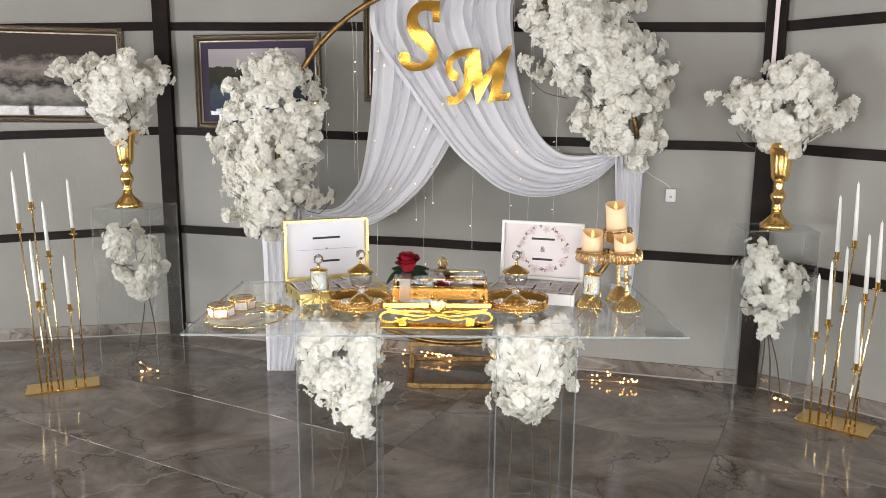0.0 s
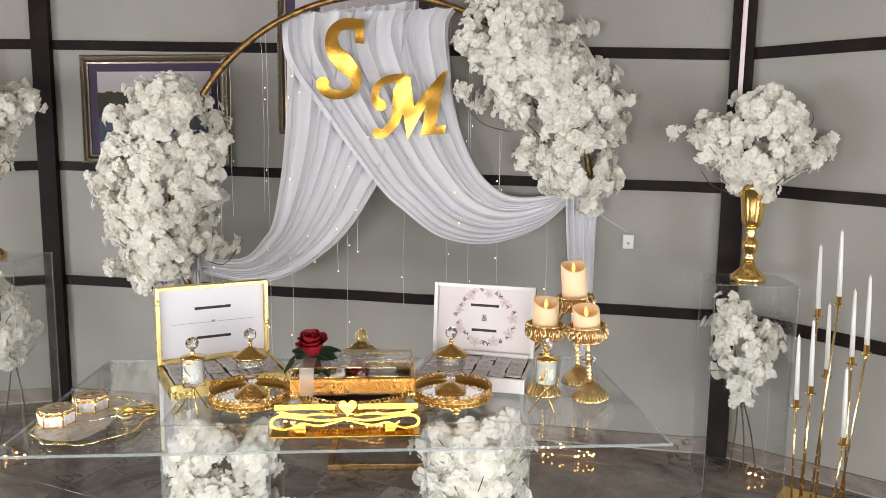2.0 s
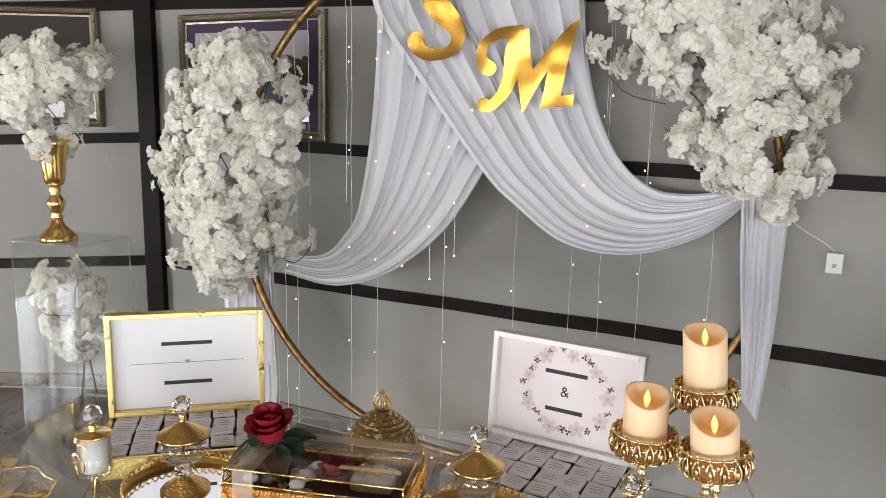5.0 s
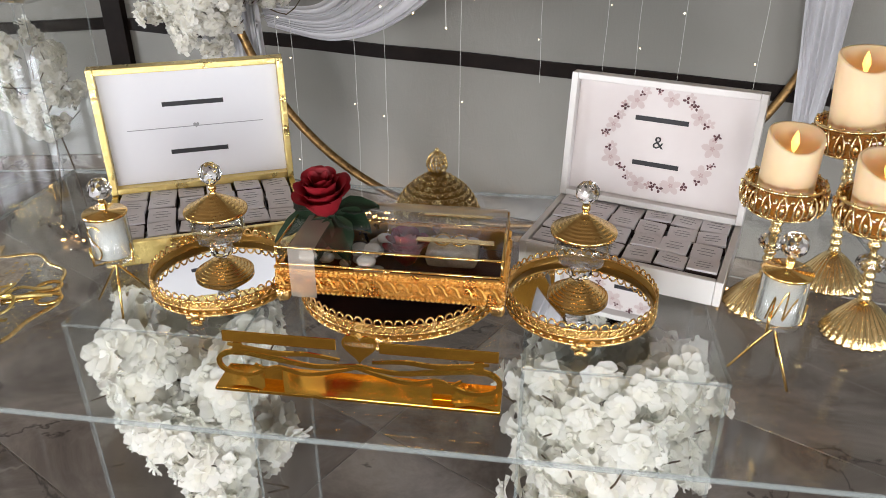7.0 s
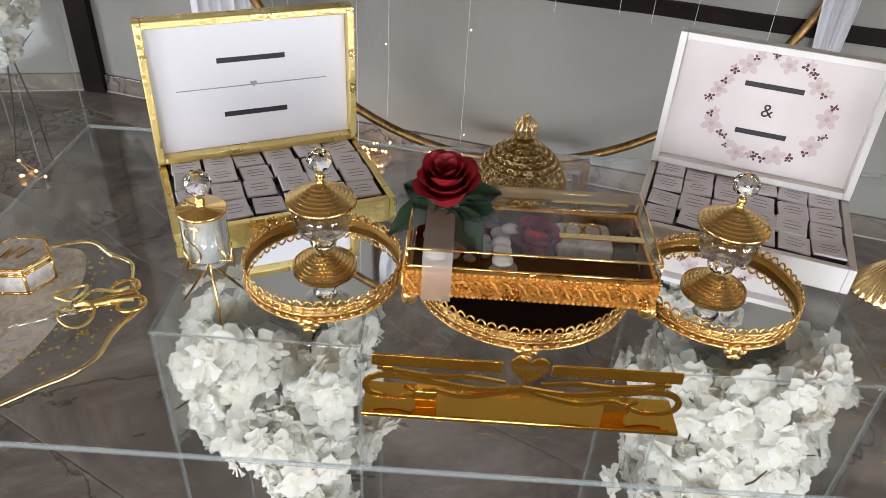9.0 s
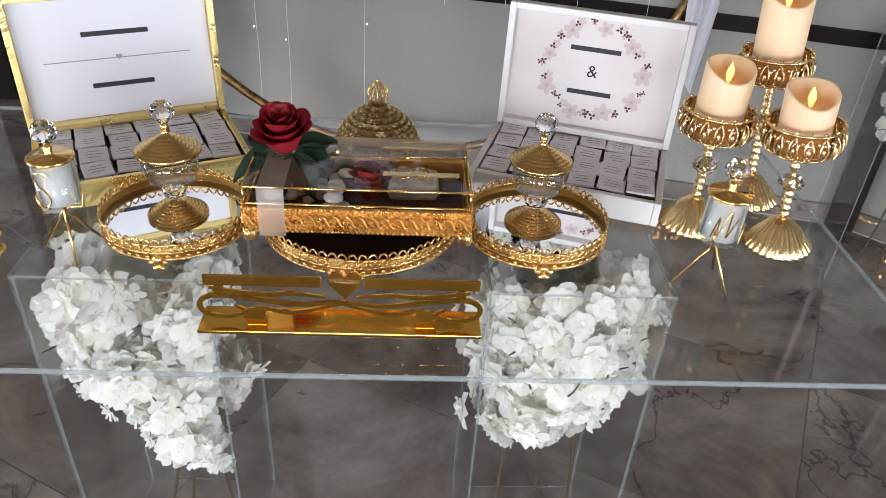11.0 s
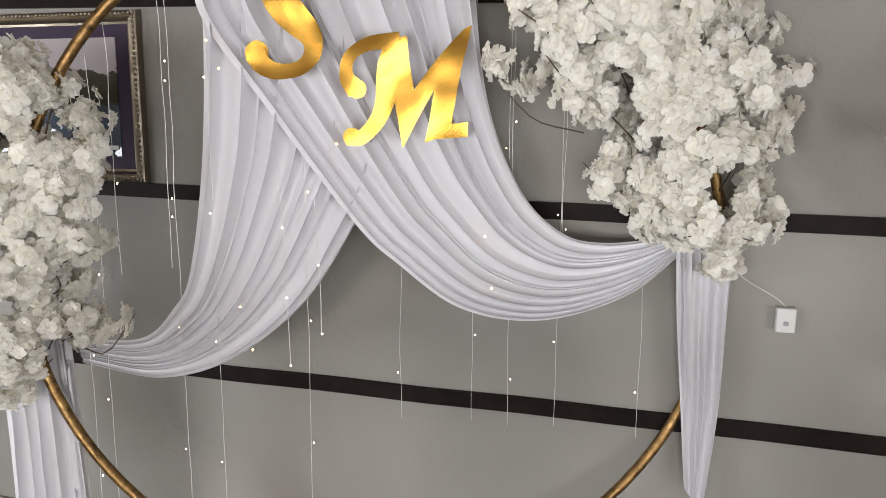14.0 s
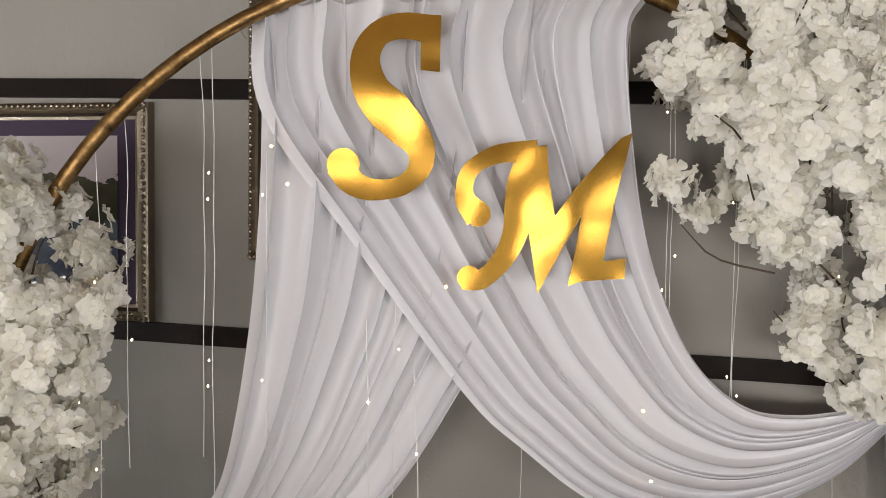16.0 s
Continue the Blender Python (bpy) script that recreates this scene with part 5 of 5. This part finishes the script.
def rose(m, size, label, leaves=True):
    r = thing("rose", m, label, "flower", "red roses")
    rr = np.random.default_rng(3)
    layers = [(2, 0.12, 1.45, 0.6), (3, 0.2, 1.35, 0.62), (3, 0.31, 1.3, 0.64), (4, 0.43, 1.2, 0.64), (4, 0.55, 1.1, 0.6), (5, 0.64, 0.95, 0.54)]
    for li, (n, rad, lift, hgt) in enumerate(layers):
        for k in range(n):
            a = 2 * math.pi * k / n + li * 0.9 + rr.uniform(-0.3, 0.3)
            hgt = layers[li][3] * rr.uniform(0.9, 1.08)
            nu, nv = 8, 6
            vs, fs = [], []
            span = 2 * math.pi / n * 1.6
            for j in range(nv + 1):
                t = j / nv
                for i in range(nu + 1):
                    s = i / nu * 2 - 1
                    t = j / nv * (1 - 0.16 * s ** 4)
                    ang = a + s * span / 2 * (0.45 + 0.55 * math.sin(math.pi * min(1, t * 0.85 + 0.1)))
                    out = rad * (0.25 + 0.75 * t ** 0.7) * (1 - 0.06 * s * s) + (max(0, t - 0.75) * 0.5 * (rad + 0.12))
                    z = hgt * t * math.sin(min(1.4, lift)) * 2.0 - (max(0, t - 0.8) * 0.55 * (0.4 + rad)) - 0.05 * s * s * t + 0.012 * rr.normal()
                    vs.append((out * math.cos(ang) * size, out * math.sin(ang) * size, z * size))
            for j in range(nv):
                for i in range(nu):
                    o = j * (nu + 1) + i
                    fs.append((o, o + 1, o + nu + 2, o + nu + 1))
            mesh("petal", vs, fs, ROSE, r, smooth=True)
    if leaves:
        for a, ln, dz in ((205, 1.15, -0.5), (-60, 1.2, -0.55), (-20, 0.95, -0.3), (150, 0.9, -0.1), (-95, 1.0, -0.65), (20, 1.0, -0.2)):
            vs, fs = [], []
            for j in range(9):
                t = j / 8
                w = 0.38 * math.sin(math.pi * t ** 0.8) + 0.03 * (j % 2)
                for s in (-1, -0.4, 0, 0.4, 1):
                    x, y, z = 0.25 + ln * t, s * w, 0.12 * abs(s) + dz * t * t
                    c, sn = math.cos(math.radians(a)), math.sin(math.radians(a))
                    vs.append(((x * c - y * sn) * size, (x * sn + y * c) * size, z * size))
            for j in range(8):
                for i in range(4):
                    o = j * 5 + i
                    fs.append((o, o + 1, o + 6, o + 5))
            mesh("leaf", vs, fs, LEAF, r, "dark green silk leaf", smooth=True)
    return r


rose(on_table(0.672, 0.324, GZ + lidz + 0.004) @ pose(0, 0, 0, 14, -4, 0), 0.06, "red silk rose with green leaves on the ring box lid")
rose(on_table(0.79, 0.307, GZ + 0.0105), 0.047, "dark red silk rose lying inside the ring box", False)
rib = thing("sheer_ribbon", on_table(0.78, 0.297, GZ), "sheer beige ribbon wrapped round the ring box", "ribbon")
bm = bmesh.new()
for x, w in ((-0.115, 0.036),):
    loop = [(-GD / 2 - 0.006, 0.0), (-GD / 2 - 0.006, lidz * 0.6), (-GD / 2 - 0.0045, lidz + 0.002), (-GD / 4, lidz + 0.0035), (0, lidz + 0.003), (GD / 2 + 0.003, lidz + 0.003), (GD / 2 + 0.006, 0.0)]
    rows = [[bm.verts.new((x - w / 2 + w * i / 4, y, z)) for i in range(5)] for y, z in loop]
    for a, b in zip(rows, rows[1:]):
        for i in range(4):
            bm.faces.new((a[i], a[i + 1], b[i + 1], b[i]))
rb = part("band", bm, RIBBON, rib)
bm = bmesh.new()
rows = [[bm.verts.new((x, 0.05 + 0.028 * i / 3, lidz + 0.004)) for i in range(4)] for x in np.linspace(-0.14, 0.15, 8)]
for a, b in zip(rows, rows[1:]):
    for i in range(3):
        bm.faces.new((a[i], a[i + 1], b[i + 1], b[i]))
part("long_band", bm, RIBBON, rib)

# ---- gold dome dish ----
dm = thing("domed_dish", on_table(0.79, 0.612) @ Matrix.Diagonal((1.08, 1.08, 0.95, 1)), "gold filigree dome-lidded sweet dish with a crown finial", "dish")
# solid body, coloured dark for the shaded gaps between the scrolls
part("dome", lathe([(0, 0.0), (0.066, 0.0), (0.071, 0.006), (0.071, 0.012), (0.067, 0.018), (0.064, 0.028), (0.055, 0.045), (0.041, 0.062), (0.023, 0.078), (0.009, 0.087), (0, 0.088)], 40), DOME_GAP_SHADE, dm, smooth=True)
bm = bmesh.new()
for row, (r, z, n) in enumerate(((0.0715, 0.007, 40), (0.068, 0.016, 38), (0.0655, 0.0245, 36), (0.062, 0.033, 33), (0.0575, 0.0415, 30), (0.0515, 0.05, 27), (0.044, 0.0585, 23), (0.0355, 0.0665, 18), (0.0265, 0.0745, 13), (0.017, 0.0815, 8))):
    for k in range(n):
        a = 2 * math.pi * (k + 0.5 * row) / n
        tilt = math.atan2(z, r * 1.4)
        mm = Matrix.Rotation(a, 4, "Z") @ Matrix.Translation((r, 0, z)) @ Matrix.Rotation(-tilt * 0.8, 4, "Y")
        curl = [(0.0014, (-1) ** k * 0.0058 * (1 - t * 0.75) * math.cos(t * 8.5 + row), 0.0056 * (1 - t * 0.75) * math.sin(t * 8.5 + row)) for t in np.linspace(0, 1, 12)]
        add(bm, tube(curl, 0.0011, 4), mm)
        add(bm, ball(0.0016, 1, (0.002, 0.0055, 0.003)), mm)
part("scrollwork", bm, GOLD_PALE, dm, "raised gold scrollwork", smooth=True)
bm = bmesh.new()
for k in range(6):
    mm = Matrix.Rotation(math.pi * k / 6, 4, "Z")
    lp = [(0.021 * math.sin(t) * (1 - 0.4 * (1 - math.cos(t)) / 2), 0, 0.108 - 0.022 * math.cos(t)) for t in np.linspace(0, 2 * math.pi, 16, endpoint=False)]
    add(bm, tube(lp, 0.0013, 5, True), mm)
    for zz_ in (0.098, 0.108, 0.117):
        add(bm, tube([(0.011 + 0.0045 * math.cos(t), 0, zz_ + 0.0045 * math.sin(t)) for t in np.linspace(0, 2 * math.pi, 10, endpoint=False)], 0.001, 4, True), mm)
add(bm, ball(0.0045, 1, (0, 0, 0.132)))
part("finial", bm, GOLD_PALE, dm, "openwork gold finial", smooth=True)

# ---- name plaque ----
nm = thing("name_plaque", on_table(0.768, 0.098), "orange-gold mirror acrylic plaque with cut-out scrolls and a heart", "plaque")
part("base", box(0.352, 0.05, 0.005, (0, -0.006, 0.0025), 0.001), GOLD_ACRYLIC, nm)
PM = pose(0, -0.016, 0.002, -4)
for x in (-0.095, 0.1):
    part("name_bar", box(0.142, 0.003, 0.015, (x, 0, 0.067), 0.001), GOLD_ACRYLIC, nm, "gold lettering bar", at=PM)


def swash(points, width, closed=False):
    p = smooth_line(points, 46)
    d = np.gradient(p, axis=0)
    d /= np.linalg.norm(d, axis=1)[:, None] + 1e-9
    nn = np.stack([-d[:, 1], d[:, 0]], 1)
    w = width * (0.55 + 0.45 * np.sin(np.linspace(0, math.pi, 46)))
    b2 = bmesh.new()
    lft = [[b2.verts.new((p[i][0] + s * nn[i][0] * w[i], y, p[i][1] + s * nn[i][1] * w[i])) for s in (-1, 1) for y in (-0.0014, 0.0014)] for i in range(46)]
    for a, b in zip(lft, lft[1:]):
        for i, j in ((0, 2), (2, 3), (3, 1), (1, 0)):
            b2.faces.new((a[i], a[j], b[j], b[i]))
    return b2


for s in (-1, 1):
    part("scroll", swash([(s * 0.0, 0.04), (s * 0.05, 0.034), (s * 0.1, 0.04), (s * 0.15, 0.046), (s * 0.172, 0.036), (s * 0.168, 0.02), (s * 0.14, 0.014), (s * 0.118, 0.022), (s * 0.128, 0.03)], 0.0036), GOLD_ACRYLIC, nm, at=PM)
    part("scroll", swash([(s * 0.0, 0.036), (s * 0.06, 0.022), (s * 0.1, 0.028), (s * 0.12, 0.016), (s * 0.108, 0.008)], 0.0028), GOLD_ACRYLIC, nm, at=PM)
    part("scroll", swash([(s * 0.02, 0.046), (s * 0.06, 0.05), (s * 0.1, 0.048), (s * 0.16, 0.056)], 0.003), GOLD_ACRYLIC, nm, at=PM)
    part("tab", box(0.024, 0.003, 0.024, (s * 0.105, 0, 0.0145), 0.001), GOLD_ACRYLIC, nm, at=PM)
    part("post", box(0.012, 0.003, 0.018, (s * 0.148, 0, 0.05), 0.001), GOLD_ACRYLIC, nm, at=PM)
part("heart", extrude(heart(0.023), 0.003, pose(0.005, -0.0015, 0.066)), GOLD_ACRYLIC, nm, at=PM)
part("date", words("14.08.2021", 0.0085), GOLD_PALE, nm, "small engraved date", at=PM @ pose(0.005, -0.0022, 0.07, 90, 0, 0))

# ---- resin tray with hexagonal boxes and scissors ----
rt = thing("resin_tray", on_table(0.155, 0.188), "clear resin slab tray with gold flakes and a wavy gold edge", "tray")
edge = [((0.128 + 0.006 * math.sin(9 * t) + 0.01 * noise.noise((math.cos(t) * 2, math.sin(t) * 2, 3))) * math.cos(t), (0.155 + 0.006 * math.sin(9 * t + 1)) * math.sin(t), 0.006) for t in np.linspace(0, 2 * math.pi, 90, endpoint=False)]
bm = bmesh.new()
top = [bm.verts.new((x, y, 0.01)) for x, y, _ in edge]
bot = [bm.verts.new((x, y, 0.002)) for x, y, _ in edge]
bm.faces.new(top), bm.faces.new(bot[::-1])
for i in range(90):
    bm.faces.new((bot[i], bot[(i + 1) % 90], top[(i + 1) % 90], top[i]))
part("slab", bm, ACRYLIC, rt).visible_shadow = False
part("gold_edge", tube([(x, y, 0.0085) for x, y, _ in edge], 0.0032, 6, True), GOLD_PALE, rt, smooth=True)
bm = bmesh.new()
vs = [bm.verts.new((0.115 * math.cos(t) * (1 + 0.04 * math.sin(5 * t)) - 0.012 if math.cos(t) < 0.1 else 0.05 * math.cos(t) + 0.0, 0.14 * math.sin(t), 0.0106)) for t in np.linspace(0, 2 * math.pi, 60, endpoint=False)]
bm.faces.new(vs)
part("white_pour", bm, PEARL, rt, "cloudy white resin pour")
bm = bmesh.new()
for k in range(130):
    a, q = rn.uniform(-2.2, 1.6), math.sqrt(rn.uniform(0.1, 0.9))
    x, y, r = 0.12 * q * math.cos(a), 0.145 * q * math.sin(a), rn.uniform(0.001, 0.004)
    bm.faces.new([bm.verts.new((x + r * rn.uniform(0.5, 1.2) * math.cos(t), y + r * rn.uniform(0.5, 1.2) * math.sin(t), 0.0112)) for t in np.linspace(0, 2 * math.pi, 6, endpoint=False)])
part("gold_flakes", bm, GOLD_FOIL, rt, "scattered gold flakes")["kind"] = "stuff"


def hex_box(m, pts, label):
    h = thing("hexagon_box", m, label, "box", "hexagonal ring boxes")
    r, hh = 0.041, 0.038
    bm = bmesh.new()
    c = [(r * math.cos(math.radians(60 * k)), r * math.sin(math.radians(60 * k))) for k in range(6)]
    for k in range(6):
        a, b = c[k], c[(k + 1) % 6]
        for z in (0.002, hh - 0.009, hh - 0.006, hh):
            add(bm, tube([(*a, z), (*b, z)], 0.0021, 6))
        add(bm, tube([(*a, 0), (*a, hh)], 0.0021, 6))
    part("frame", bm, GOLD, h, "gold edge frame", smooth=True)
    for k in range(6):
        a, b = c[k], c[(k + 1) % 6]
        mid = ((a[0] + b[0]) / 2 * 0.985, (a[1] + b[1]) / 2 * 0.985)
        part("side_pane", box(0.002, 0.039, hh - 0.004, (0, 0, hh / 2)), PEARL, h, at=pose(*mid, 0, 0, 0, 60 * k + 30))
    bm = bmesh.new()
    bm.faces.new([bm.verts.new((x * 0.97, y * 0.97, hh + 0.0005)) for x, y in c])
    part("lid", bm, PEARL, h)
    part("initial", tube([(x * 1.1, z * 0.8, hh + 0.0012) for x, z in smooth_line(pts, 36)], 0.0011, 5), GOLD_SATIN, h)


hex_box(on_table(0.078, 0.162, TOP + 0.0108, 12), S_LINE, "gold-edged hexagonal box with pearl panes and letter S")
hex_box(on_table(0.122, 0.257, TOP + 0.0108, 5), M_LINE, "gold-edged hexagonal box with pearl panes and letter M")
sc = thing("scissors", on_table(0.222, 0.19, TOP + 0.0112, 32), "gold ornamental scissors tied with gold ribbon on the resin tray", "scissors")
for s in (-1, 1):
    part("blade", tube([(-0.075, s * 0.001, 0.008), (-0.03, s * 0.0025, 0.009), (0.0, s * 0.005, 0.009)], 0.0036, 6, taper=[0.25, 0.9, 1.1]), MIRROR, sc, "steel blade", smooth=True)
    part("handle", tube([(0.0, s * 0.005, 0.009), (0.03, s * 0.006, 0.009), (0.05, s * 0.008, 0.009)], 0.003, 6), GOLD, sc, smooth=True)
    part("finger_ring", tube([(0.062 + 0.017 * math.cos(t), s * 0.019 + 0.014 * math.sin(t), 0.009) for t in np.linspace(0, 2 * math.pi, 22, endpoint=False)], 0.003, 6, True), GOLD, sc, smooth=True)
bm = bmesh.new()
for s in (-1, 1):
    add(bm, tube([(0.0 + 0.02 * math.sin(t), s * (0.006 + 0.017 * (1 - math.cos(t))), 0.018 + 0.006 * math.sin(t * 1.5)) for t in np.linspace(0, 6.2, 20)], 0.0022, 5))
    add(bm, tube(smooth_line([(0, 0, 0.016), (0.025, s * 0.014, 0.019), (0.05, s * 0.01, 0.013), (0.066, s * 0.014, 0.011)], 16), 0.0025, 5))
part("ribbon_bow", bm, GOLD_FOIL, sc, "gold ribbon bow")

# ---- floor: large polished stone tiles over pale grout ----
floor = thing("floor", pose(0, 0, 0), "polished dark grey-brown marble tile floor", "floor", kind="structure")
mesh("grout_bed", [(-4.7, -3.2, -0.06), (4.5, -3.2, -0.06), (4.5, 4.5, -0.06), (-4.7, 4.5, -0.06), (-4.7, -3.2, -0.0025), (4.5, -3.2, -0.0025), (4.5, 4.5, -0.0025), (-4.7, 4.5, -0.0025)],
     [(4, 5, 6, 7), (0, 3, 2, 1), (0, 1, 5, 4), (1, 2, 6, 5), (2, 3, 7, 6), (3, 0, 4, 7)], GROUT, floor)
TX, TY = 1.213, 0.606
tile = box(TX - 0.003, TY - 0.003, 0.02, (0, 0, -0.01), 0.0012)
tile_ob = part("tile", tile, MARBLE, floor)
tile_mesh = tile_ob.data
bpy.data.objects.remove(tile_ob)
FLOOR_GRID = pose(-1.234, 2.651, 0, 0, 0, -13.3)
for i in range(-6, 8):
    for j in range(-14, 8):
        m = FLOOR_GRID @ pose((i + 0.5) * TX, (j + 0.5) * TY, 0, 0, 0, 0)
        x, y = m.translation.x, m.translation.y
        if -5.2 < x < 5.0 and -3.7 < y < 4.95:
            t = new("tile", tile_mesh)
            t.parent, t.matrix_basis = floor, m
